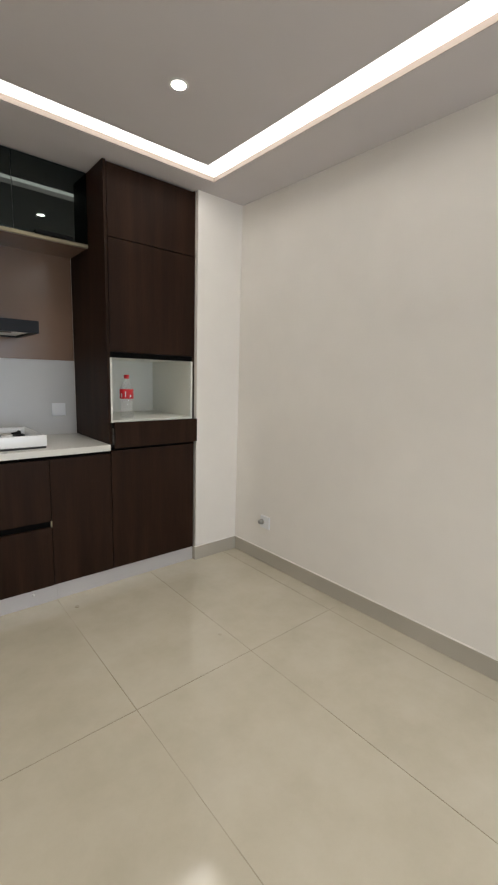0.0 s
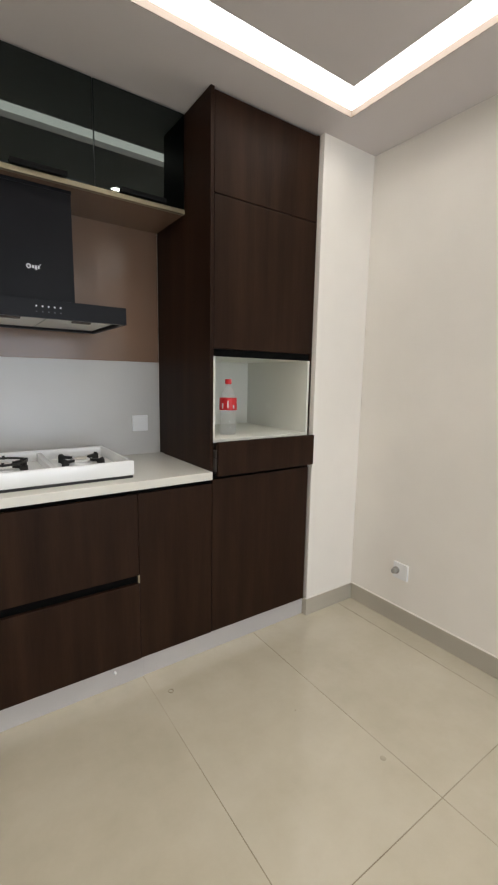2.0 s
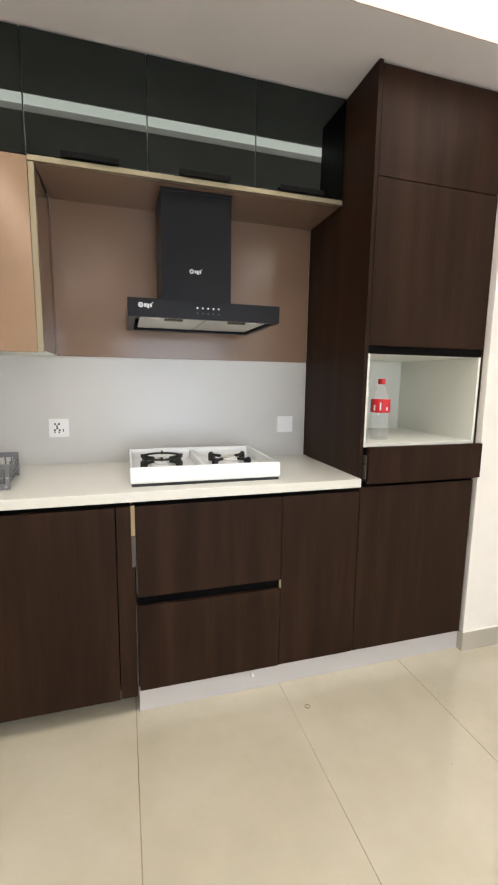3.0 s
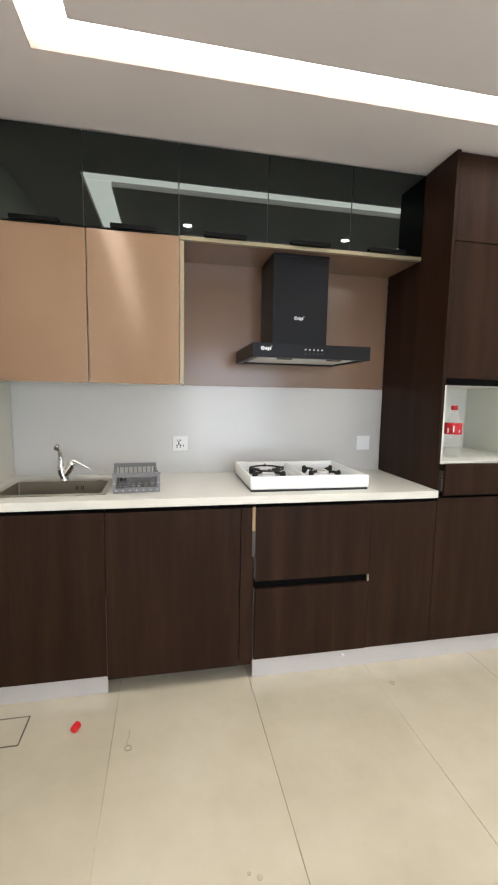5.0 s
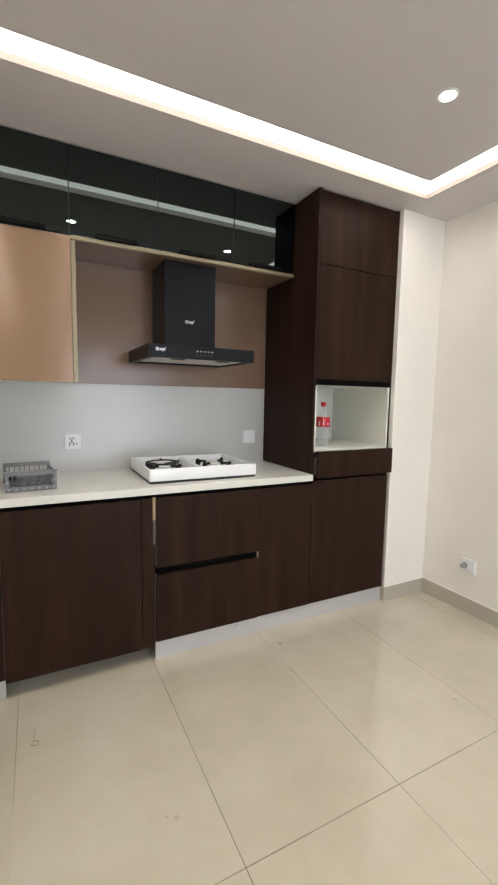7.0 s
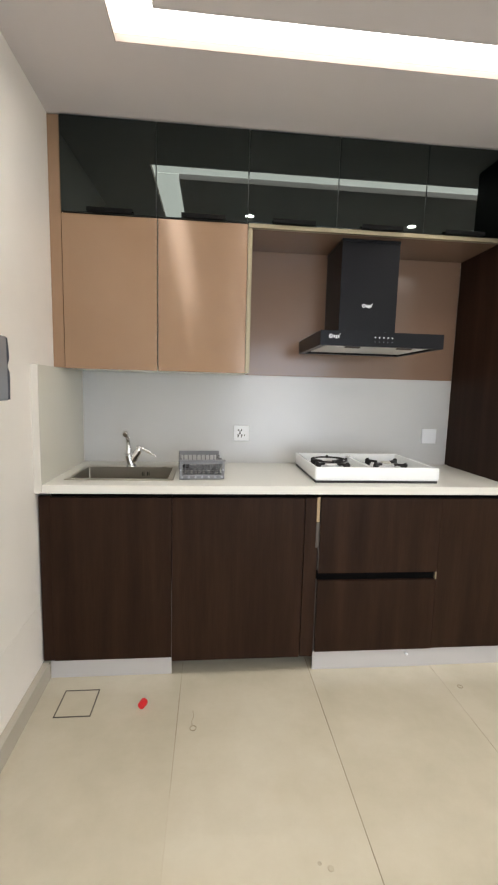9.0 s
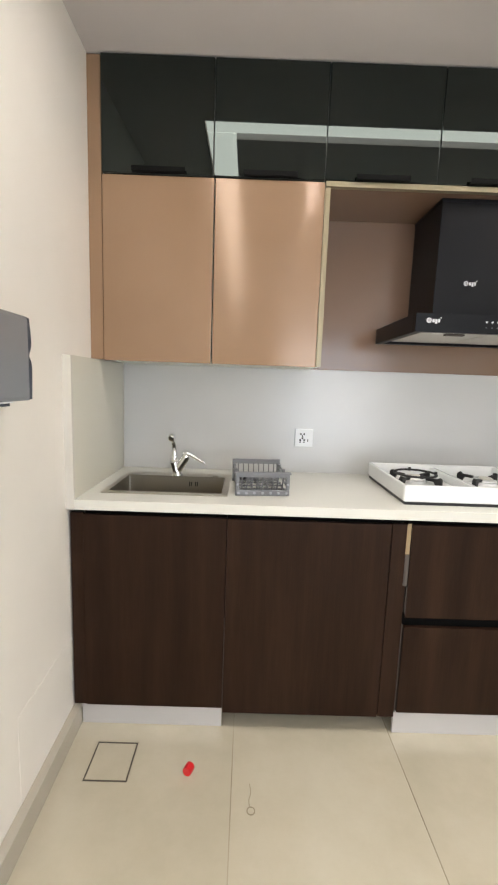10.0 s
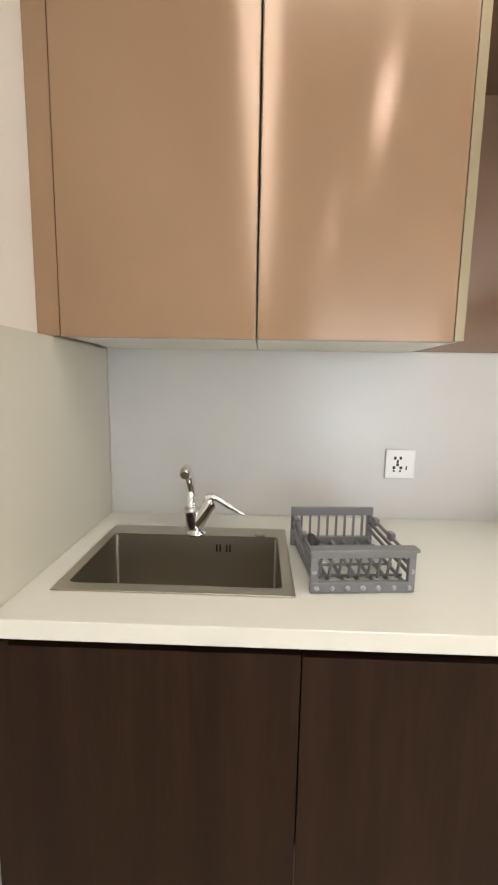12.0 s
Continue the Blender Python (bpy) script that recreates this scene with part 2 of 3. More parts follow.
def open_box(x0, x1, y0, y1, z0, z1, t, soft_edge):
    """A pressed bowl open at the top, with rounded inner edges and a wall of thickness t outside the given room."""
    bm = bmesh.new()

    def ring(g, z):
        return [bm.verts.new(p) for p in ((x0 - g, y0 - g, z), (x1 + g, y0 - g, z), (x1 + g, y1 + g, z), (x0 - g, y1 + g, z))]

    low, high, low_out, high_out = ring(0, z0), ring(0, z1), ring(t, z0 - t), ring(t, z1)
    bm.faces.new(low)
    bm.faces.new(low_out[::-1])
    for k in range(4):
        n = (k + 1) % 4
        bm.faces.new((low[n], low[k], high[k], high[n]))
        bm.faces.new((low_out[k], low_out[n], high_out[n], high_out[k]))
        bm.faces.new((high[k], high_out[k], high_out[n], high[n]))
    bmesh.ops.recalc_face_normals(bm, faces=bm.faces[:])
    inner = [e for e in bm.edges if any(v in low for v in e.verts)]
    bmesh.ops.bevel(bm, geom=inner, offset=soft_edge, segments=4, affect="EDGES", profile=0.5)
    return bm


def root_of(ob):
    while ob.parent:
        ob = ob.parent
    return ob


def finish(name, bm, material, origin, smooth):
    bmesh.ops.translate(bm, vec=-Vector(origin), verts=bm.verts)
    me = bpy.data.meshes.new(name)
    bm.to_mesh(me)
    bm.free()
    me.materials.append(material)
    if smooth:
        me.polygons.foreach_set("use_smooth", [True] * len(me.polygons))
        me.set_sharp_from_angle(angle=radians(40))
    return new(name, me)


def part(name, bm, material, parent, label="", smooth=False):
    ob = finish(name, bm, material, root_of(parent).location, smooth)
    ob.parent = parent
    return tagged(ob, label)


def thing(name, at, label, category, group="", kind=""):
    ob = new(name)
    ob.empty_display_size = 0.05
    ob.location = at
    return tagged(ob, label, category, group, kind)


def solo(name, bm, material, label, category, group="", kind="", at=(0, 0, 0), smooth=False):
    ob = finish(name, bm, material, at, smooth)
    ob.location = at
    return tagged(ob, label, category, group, kind)


# ---- plan ----
XL, XR = 3.612, 6.722         # side walls
YB, YF = 5.18, -0.60          # kitchen wall, far end behind the walk
ZC = 2.475                    # underside of the ceiling
FRONT = 4.587                 # face of the base doors
TOP = 0.889                    # worktop
UP = 4.845                    # face of the wall cabinets
TALL = 4.608                  # face of the tall unit
COLX, COLY = 6.357, 4.582     # plastered pier

# ---- walls ----
def turned_west(bm):
    bmesh.ops.rotate(bm, cent=(XL, UP, 0), matrix=Matrix.Rotation(radians(1.0), 3, "Z"), verts=bm.verts)
    return bm


solo("wall_west", turned_west(box(XL - 0.15, XL, YF - 0.15, YB + 0.15, -0.05, 2.75, 0)), WALL, "smooth warm white painted plaster side wall", "wall", kind="structure")
def turned(bm):
    bmesh.ops.rotate(bm, cent=(XR, COLY, 0), matrix=Matrix.Rotation(radians(0.7), 3, "Z"), verts=bm.verts)
    return bm


solo("wall_east", turned(box(XR, XR + 0.15, YF - 0.15, YB + 0.15, -0.05, 2.75, 0)), WALL, "smooth warm white painted plaster wall above a tiled skirting", "wall", kind="structure")
solo("wall_north", box(XL - 0.05, XR, YB, YB + 0.15, -0.05, 2.75, 0), WALL, "painted plaster wall behind the fitted kitchen", "wall", kind="structure")
solo("wall_pier", box(COLX, XR - 0.001, COLY, YB, 0, ZC + 0.02, 0.004), WALL, "white plastered pier beside the tall kitchen cabinet", "wall", kind="structure")
DX0, DX1, DZ = 4.75, 6.62, 2.2
solo("wall_south", boxes((XL, DX0, YF - 0.15, YF, -0.05, 2.75), (DX1, XR + 0.1, YF - 0.15, YF, -0.05, 2.75), (DX0, DX1, YF - 0.15, YF, DZ, 2.75), bev=0), WALL,
     "plain painted wall with a glazed door opening", "wall", kind="structure")
door = thing("door_1", ((DX0 + DX1) / 2, YF - 0.075, 0), "wide glazed door letting daylight into the room", "door", kind="structure")
part("door_frame", boxes((DX0, DX0 + 0.06, YF - 0.11, YF - 0.05, 0, DZ), (DX1 - 0.06, DX1, YF - 0.11, YF - 0.05, 0, DZ), (DX0 + 0.06, DX1 - 0.06, YF - 0.11, YF - 0.05, DZ - 0.06, DZ),
                         ((DX0 + DX1) / 2 - 0.03, (DX0 + DX1) / 2 + 0.03, YF - 0.11, YF - 0.05, 0, DZ - 0.06)), FRAME, door)
for a, b in ((DX0 + 0.06, (DX0 + DX1) / 2 - 0.03), ((DX0 + DX1) / 2 + 0.03, DX1 - 0.06)):
    p = part("pane", box(a, b, YF - 0.083, YF - 0.077, 0.01, DZ - 0.06, 0), PANE, door)
    p.visible_shadow = False
area_lamp("daylight_in_door", look(((DX0 + DX1) / 2, YF - 0.02, DZ / 2), ((DX0 + DX1) / 2, 5, DZ / 2 - 1.9)), DX1 - DX0 - 0.1, DZ - 0.1, DAY_LIGHT, (0.77, 0.865, 1.0))

# ---- ceiling with its lit groove ----
GX0, GX1, GY0, GY1, GW = 3.995, 6.372, 0.10, 4.432, 0.146
bm = boxes((XL - 0.05, GX0, YF, YB, ZC, ZC + 0.16), (GX1, XR + 0.12, YF, YB, ZC, ZC + 0.16), (GX0, GX1, GY1, YB, ZC, ZC + 0.16), (GX0, GX1, YF, GY0, ZC, ZC + 0.16),
           (GX0 + GW, GX1 - GW, GY0 + GW, GY1 - GW, ZC, ZC + 0.038), (GX0, GX1, GY0, GY1, ZC + 0.0385, ZC + 0.05), (XL - 0.1, XR + 0.1, YF - 0.1, YB + 0.1, ZC + 0.162, ZC + 0.25), bev=0)
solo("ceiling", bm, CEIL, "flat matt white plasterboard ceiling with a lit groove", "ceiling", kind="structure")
cove = thing("cove_light", ((GX0 + GX1) / 2, (GY0 + GY1) / 2, ZC + 0.028), "glowing warm white light strip recessed in the ceiling groove", "ceiling light")
H0, H1, E, LW = ZC + 0.028, ZC + 0.036, 0.0035, GW - 0.001
for s in ((GX0 + E, GX1 - E, GY1 - LW, GY1 - E), (GX0 + E, GX1 - E, GY0 + E, GY0 + LW), (GX0 + E, GX0 + LW, GY0 + LW + E, GY1 - LW - E), (GX1 - LW, GX1 - E, GY0 + LW + E, GY1 - LW - E)):
    part("diffuser", box(*s, H0, H1, 0.002), LED, cove)
lip = thing("ceiling_trim", ((GX0 + GX1) / 2, (GY0 + GY1) / 2, ZC), "cream plaster lip round the lit ceiling groove, its colour darkened for shade", "ceiling trim", kind="structure")
Q = 0.003
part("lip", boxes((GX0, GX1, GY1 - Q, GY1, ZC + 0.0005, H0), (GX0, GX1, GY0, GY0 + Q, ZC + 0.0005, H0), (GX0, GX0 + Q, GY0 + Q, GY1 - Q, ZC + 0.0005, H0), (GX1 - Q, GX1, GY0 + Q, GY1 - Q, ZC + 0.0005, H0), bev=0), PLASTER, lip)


def downlight(x, y):
    lamp = thing("downlight", (x, y, ZC), "small round recessed downlight, switched on", "ceiling light", "downlights in the ceiling")
    part("rim", lathe([(0.029, 0.0), (0.039, -0.001), (0.040, -0.0025), (0.029, -0.005), (0.029, 0.0)], (x, y, ZC), seg=32), RIM, lamp, smooth=True)
    part("lens", lathe([(0.028, -0.001), (0.028, -0.003)], (x, y, ZC), seg=32), LENS, lamp, "bright frosted lens")
    area_lamp("downlight_beam", look((x, y, ZC - 0.012), (x, y, 0)) , 0.06, 0.06, SPOT_LIGHT, (1.0, 0.95, 0.87), 105, "DISK")


for sx in (4.59, 5.757):
    for sy in (3.815, 2.40, 0.96):
        downlight(sx, sy)

# ---- skirting ----
solo("baseboard_east", turned(box(XR - 0.011, XR, YF, COLY - 0.012, 0, 0.094, 0.002)), SKIRT, "grey beige glazed tile skirting", "baseboard", kind="structure")
solo("baseboard_pier", boxes((COLX - 0.011, XR - 0.0005, COLY - 0.0115, COLY, 0, 0.094), (COLX - 0.011, COLX, COLY, COLY + 0.05, 0, 0.094)), SKIRT, "grey beige tile skirting round the pier", "baseboard", kind="structure")
solo("baseboard_west", turned_west(box(XL, XL + 0.029, YF, FRONT + 0.02, 0, 0.082, 0.003)), SKIRT, "grey beige glazed tile skirting", "baseboard", kind="structure")


solo("trim_east", turned(box(XR - 0.008, XR, YF, COLY - 0.009, 0.0942, 0.0985, 0.001)), WALL, "thin white caulk line along the top of the skirting", "trim", kind="structure")
solo("trim_pier", boxes((COLX - 0.008, XR - 0.009, COLY - 0.0085, COLY, 0.0942, 0.0985)), WALL, "thin white caulk line over the pier skirting", "trim", kind="structure")
solo("wall_panel_low", turned_west(box(XL - 0.002, XL + 0.0012, 4.215, FRONT + 0.03, 0.06, 0.360, 0.0006)), WALL, "painted plaster patch standing slightly proud of the side wall", "wall patch", kind="structure")


# ---- base cabinets ----
def cabinet(name, x0, x1, label, group="base units"):
    c = thing(name, ((x0 + x1) / 2, (FRONT + YB) / 2, 0.1), label, "cabinet", group)
    part("body", boxes((x0, x0 + 0.016, FRONT + 0.022, YB - 0.012, 0.1, 0.849), (x1 - 0.016, x1, FRONT + 0.022, YB - 0.012, 0.1, 0.849),
                       (x0 + 0.016, x1 - 0.016, FRONT + 0.022, YB - 0.012, 0.1, 0.116), (x0 + 0.016, x1 - 0.016, YB - 0.024, YB - 0.012, 0.116, 0.849),
                       (x0 + 0.016, x1 - 0.016, FRONT + 0.03, FRONT + 0.04, 0.80, 0.849)), WOOD_IN, c)
    part("top_rail", box(x0 + 0.0005, x1 - 0.0005, FRONT + 0.0195, FRONT + 0.0215, 0.825, 0.8525, 0), GAP, c, "black recessed rail")
    return c


c = cabinet("sink_cabinet", 3.670, 4.178, "dark brown wood veneer base cabinet under the sink, door shut")
part("door", box(3.671, 4.1780, FRONT, FRONT + 0.019, 0.094, 0.834), WOOD, c)
c = cabinet("base_cabinet", 4.180, 4.8165, "dark brown veneer base cabinet with one wide door and no plinth")
part("door", box(4.1803, 4.764, FRONT - 0.003, FRONT + 0.016, 0.078, 0.833), WOOD, c)
part("edge_strip", box(4.1784, 4.1799, FRONT - 0.0022, FRONT + 0.01, 0.092, 0.46, 0), RUNNER, c, "pale worn door edge")
part("side_strip", box(4.768, 4.8290, FRONT, FRONT + 0.019, 0.078, 0.834), WOOD, c)
c = cabinet("drawer_cabinet", 4.832, 5.404, "dark brown veneer base cabinet with two wide drawers")
for z0, z1 in ((0.100, 0.446), (0.484, 0.834)):
    part("drawer", box(4.837, 5.4005, FRONT - 0.004, FRONT + 0.015, z0, z1), WOOD, c)
part("grip_rail", boxes((4.834, 5.402, FRONT + 0.013, FRONT + 0.021, 0.44, 0.49), bev=0), GAP, c, "black recessed grip rail")
part("end_cap", box(5.3965, 5.4045, FRONT - 0.002, FRONT + 0.012, 0.447, 0.483), GOLD, c, "pale metal rail end cap")
part("bare_edge", box(4.8190, 4.8330, FRONT - 0.003, FRONT - 0.0003, 0.725, 0.838, 0), RAW, c, "bare yellowish chipboard edge")
part("runner_end", box(4.8195, 4.8345, FRONT - 0.003, FRONT - 0.0003, 0.605, 0.722, 0.001), RUNNER, c, "dark metal runner end")
part("pale_edge", box(4.8335, 4.8362, FRONT - 0.0035, FRONT + 0.01, 0.50, 0.603, 0), RUNNER, c, "pale drawer edge")
part("pale_edge", box(4.8300, 4.8325, FRONT - 0.002, FRONT + 0.01, 0.1, 0.455, 0), RUNNER, c)
c = cabinet("base_cabinet", 5.405, 5.752, "narrow dark brown veneer base cabinet, door shut")
part("door", box(5.4035, 5.750, FRONT, FRONT + 0.019, 0.100, 0.834), WOOD, c)
solo("filler_panel", box(3.624, 3.6695, FRONT + 0.004, FRONT + 0.02, 0.094, 0.838), WOOD, "narrow dark veneer strip against the wall", "panel", at=(3.643, FRONT, 0.094))

# plinths
for x0, x1, y in ((XL + 0.035, 4.178, FRONT + 0.021), (4.834, 5.418, FRONT + 0.014), (5.419, COLX - 0.012, FRONT + 0.017)):
    solo("plinth", box(x0, x1, y, y + 0.014, 0, 0.0985, 0.001), KICK, "silver grey plinth board under the base cabinets", "plinth", "plinths", at=((x0 + x1) / 2, y, 0))
solo("plinth", box(4.1795, 4.8325, FRONT + 0.16, FRONT + 0.174, 0, 0.098, 0.001), KICK, "set back silver grey plinth in shadow", "plinth", "plinths", at=(4.5, FRONT + 0.16, 0))
solo("screw_cap", lathe([(0.006, 0), (0.006, -0.012), (0.003, -0.016)], (5.29, FRONT + 0.013, 0.07), "Y", 12), SOCKET, "tiny white screw cap on the plinth", "screw cap", at=(5.29, FRONT + 0.013, 0.07))

# worktop with the cut-out for the sink
SX0, SX1, SY0, SY1 = 3.702, 4.174, 4.677, 5.046
wt = thing("worktop", (4.69, 4.86, 0.853), "creamy white quartz worktop with a square front edge", "worktop")
part("slab", slab_with_hole(XL + 0.0345, 5.7465, FRONT + 0.0082, YB - 0.006, 0.853, TOP, SX0 + 0.02, SX1 - 0.02, SY0 + 0.025, SY1 - 0.06), QUARTZ, wt)
edge = box(XL + 0.0345, 5.7465, FRONT - 0.012, FRONT + 0.008, 0.853, TOP, 0)
bmesh.ops.bevel(edge, geom=[e for e in edge.edges if all(v.co.y < FRONT for v in e.verts) and abs(e.verts[0].co.x - e.verts[1].co.x) > 1], offset=0.002, segments=3, affect="EDGES", profile=0.5)
part("front_edge", edge, QUARTZ, wt, "square polished front edge")

# splash panels
solo("splashback", box(XL + 0.034, 5.744, YB - 0.005, YB, TOP, 1.386, 0.001), SPLASH, "pale grey satin splash panel behind the worktop", "splashback", at=(4.69, YB, TOP), kind="structure")
sp = thing("splashback_return", (XL, 4.9, 0.854), "splash panel on the side wall, warm light put into its colour", "splashback", kind="structure")
part("panel", box(XL, XL + 0.033, 4.5875, YB - 0.0055, 0.854, 1.384, 0.001), RETURN, sp)
part("edge_trim", box(XL, XL + 0.034, 4.573, 4.587, 0.8535, 1.384, 0.003), TRIM, sp, "cream edge trim")
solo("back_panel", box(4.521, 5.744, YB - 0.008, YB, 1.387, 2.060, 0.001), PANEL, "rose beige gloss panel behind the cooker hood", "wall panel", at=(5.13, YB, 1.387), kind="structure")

# ---- tall unit ----
t = thing("tall_cabinet", (6.05, 4.87, 0.1), "tall dark brown veneer cabinet with a white open niche", "cabinet")
part("side_panel", box(5.7475, 5.7655, TALL - 0.004, YB - 0.002, TOP + 0.001, ZC - 0.004), WOOD, t)
part("body", boxes((5.766, 6.340, TALL + 0.022, YB - 0.01, 1.438, ZC - 0.004), (5.7665, 6.340, TALL + 0.022, YB - 0.01, 0.852, 1.012), (5.7665, 6.340, TALL + 0.022, YB - 0.01, 0.1, 0.84)), WOOD_IN, t)
part("side_panel", box(6.3405, 6.3545, TALL + 0.004, YB - 0.01, 0.1, ZC - 0.004), WOOD, t)
part("upper_door", box(5.7695, 6.338, TALL, TALL + 0.02, 2.0775, ZC - 0.012), WOOD, t)
part("middle_door", box(5.7695, 6.338, TALL, TALL + 0.02, 1.438, 2.0735), WOOD, t)
part("lower_door", box(5.7545, 6.338, FRONT + 0.002, FRONT + 0.021, 0.100, 0.849), WOOD, t)
part("drawer", box(5.774, 6.354, FRONT - 0.018, FRONT + 0.002, 0.866, 1.022), WOOD, t, "veneered drawer front standing slightly open")
part("shadow_rail", box(5.7665, 6.3395, TALL + 0.014, TALL + 0.021, 1.405, 1.437, 0), GAP, t, "black recessed rail")
part("shadow_rail", box(5.7665, 6.3395, FRONT + 0.03, FRONT + 0.036, 0.850, 0.866, 0), GAP, t, "black recessed rail")
NY = YB - 0.02
for piece, spec in (("niche_side", (5.7665, 5.7785, TALL + 0.002, NY, 1.016, 1.4045)), ("niche_side", (6.328, 6.340, TALL + 0.002, NY, 1.016, 1.4045)), ("niche_shelf", (5.7785, 6.328, TALL + 0.002, NY, 1.016, 1.031)),
                    ("niche_top", (5.7665, 6.340, TALL + 0.0215, NY, 1.405, 1.417)), ("niche_back", (5.7665, 6.340, NY + 0.0005, NY + 0.01, 1.016, 1.417))):
    part(piece, box(*spec, bev=0.0008), NICHE, t, "white melamine lining")
part("hinge", boxes((5.7675, 5.7735, FRONT - 0.004, FRONT + 0.02, 0.885, 0.945), (5.768, 5.772, FRONT - 0.006, FRONT + 0.02, 0.95, 0.985)), RUNNER, t, "small metal drawer bracket")

# ---- wall cabinets ----
for x0, x1, lab in ((3.664, 4.0855, "rose beige gloss wall cabinet beside the wall"), (4.0885, 4.5015, "rose beige gloss wall cabinet beside the hood recess")):
    c = thing("wall_cabinet", ((x0 + x1) / 2, 5.0, 1.385), lab, "cabinet", "wall units")
    part("body", boxes((x0, x0 + 0.016, UP + 0.021, YB - 0.006, 1.392, 2.069), (x1 - 0.016, x1, UP + 0.021, YB - 0.006, 1.392, 2.069),
                       (x0 + 0.016, x1 - 0.016, UP + 0.021, YB - 0.006, 1.392, 1.408), (x0 + 0.016, x1 - 0.016, UP + 0.021, YB - 0.006, 2.053, 2.069)), NICHE, c, "white melamine carcass")
    part("door", box(x0 + 0.0015, x1 - 0.0005, UP, UP + 0.019, 1.383, 2.066, 0.002), PINK, c)
    # black filler drawn in place of the shade inside the grip gap
    part("gap_shade", box(x0 + 0.03, x1 - 0.018, UP + 0.0192, UP + 0.0232, 1.3845, 1.3915, 0), GAP, c, "black strip drawn as the shade in the gap behind the door's lower edge")
    part("underside", box(x0, x1 if x1 < 4.4 else 4.5195, UP + 0.0236, YB - 0.009, 1.385, 1.3915, 0.001), NICHE, c, "white melamine underside")
solo("cabinet_filler", box(XL + 0.0005, 3.662, UP + 0.004, UP + 0.024, 1.385, ZC - 0.006), PINK, "narrow rose beige filler strip against the wall", "panel", at=(3.648, UP, 1.385))
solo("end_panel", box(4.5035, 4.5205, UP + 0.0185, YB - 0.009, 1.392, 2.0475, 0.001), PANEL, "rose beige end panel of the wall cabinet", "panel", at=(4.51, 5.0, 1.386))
solo("edge_profile", box(4.5025, 4.5225, UP - 0.0006, UP + 0.018, 1.385, 2.0475, 0.001), GOLD, "champagne aluminium edge on the wall cabinet side", "trim", at=(4.513, UP, 1.385))
sh = thing("hood_shelf", (5.12, 5.0, 2.05), "rose beige board with a champagne edge above the hood", "shelf")
# board takes the shaded rose so its underside reads dark
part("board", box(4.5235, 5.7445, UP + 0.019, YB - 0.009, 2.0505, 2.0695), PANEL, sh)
part("edge", box(4.5035, 5.7445, UP - 0.004, UP + 0.0185, 2.0505, 2.0695, 0.001), GOLD, sh, "champagne aluminium edge")

DIV = (3.665, 4.0815, 4.4985, 4.9195, 5.3465, 5.7445)
for x0, x1 in zip(DIV, DIV[1:]):
    c = thing("glass_cabinet", ((x0 + x1) / 2, 5.0, 2.071), "top cabinet with a dark green tinted glass door", "cabinet", "glass fronted units")
    part("body", boxes((x0 + 0.001, x0 + 0.015, UP + 0.022, YB - 0.006, 2.0705, ZC - 0.008), (x1 - 0.015, x1 - 0.001, UP + 0.022, YB - 0.006, 2.0705, ZC - 0.008),
                       (x0 + 0.015, x1 - 0.015, YB - 0.02, YB - 0.006, 2.0705, ZC - 0.008), (x0 + 0.015, x1 - 0.015, UP + 0.022, YB - 0.02, 2.0705, 2.084),
                       (x0 + 0.015, x1 - 0.015, UP + 0.022, YB - 0.02, ZC - 0.022, ZC - 0.008)), WOOD_IN, c)
    bm = box(x0 + 0.002, x1 - 0.002, UP, UP + 0.02, 2.074, ZC - 0.008, 0.001)
    bmesh.ops.rotate(bm, cent=(x0, UP, 2.074), matrix=Matrix.Rotation(radians(0.8), 3, "X"), verts=bm.verts)
    d = part("door", bm, GLASS, c, "dark reflecting glass door")
    for px in (x0 + 0.0005, x1 - 0.0018):
        part("side_profile", box(px, px + 0.0013, UP + 0.001, UP + 0.02, 2.074, ZC - 0.008, 0), EDGE, d, "thin grey metal frame edge")
    hx = (x0 + x1) / 2 + 0.005
    part("handle", boxes((hx - 0.1, hx + 0.1, UP - 0.018, UP - 0.0005, 2.073, 2.077), (hx - 0.1, hx + 0.1, UP - 0.018, UP - 0.014, 2.077, 2.092)), HANDLE, d, "black lip handle")

# ---- cooker hood ----
h = thing("cooker_hood", (5.12, 4.92, 1.515), "black T-shaped chimney cooker hood on the wall", "cooker hood")
part("canopy", boxes((4.829, 5.413, 4.70, 4.722, 1.515, 1.581), (4.829, 4.858, 4.7225, YB - 0.009, 1.515, 1.581), (5.391, 5.413, 4.7225, YB - 0.009, 1.515, 1.581),
                     (4.8585, 5.3905, YB - 0.03, YB - 0.009, 1.515, 1.581), (4.8585, 5.3905, 4.7225, YB - 0.0305, 1.565, 1.58)), BLACK, h)
part("chimney", boxes((4.970, 5.262, 4.900, YB - 0.009, 1.5815, 2.036), (4.968, 5.264, 4.898, YB - 0.009, 2.0365, 2.0495)), BLACK, h)
for x0, x1 in ((4.875, 5.120), (5.126, 5.372)):
    f = part("filter", box(x0, x1, 4.745, 5.08, 1.519, 1.53), FILTER, h, "pale metal grease filter")
    part("filter_handle", boxes((x0 + 0.09, x0 + 0.16, 4.752, 4.775, 1.512, 1.519)), RUNNER, f, "dark recessed filter handle")
part("light_panel", box(4.875, 5.372, 4.7235, 4.7445, 1.52, 1.53), LEDGE, h)
for lx in (4.93, 5.315):
    part("lamp_lens", lathe([(0.022, 0.0), (0.022, -0.003), (0.016, -0.005), (0.0, -0.0055)], (lx, 4.7335, 1.5195), seg=20), RIM, h, "round frosted lamp lens, off", smooth=True)
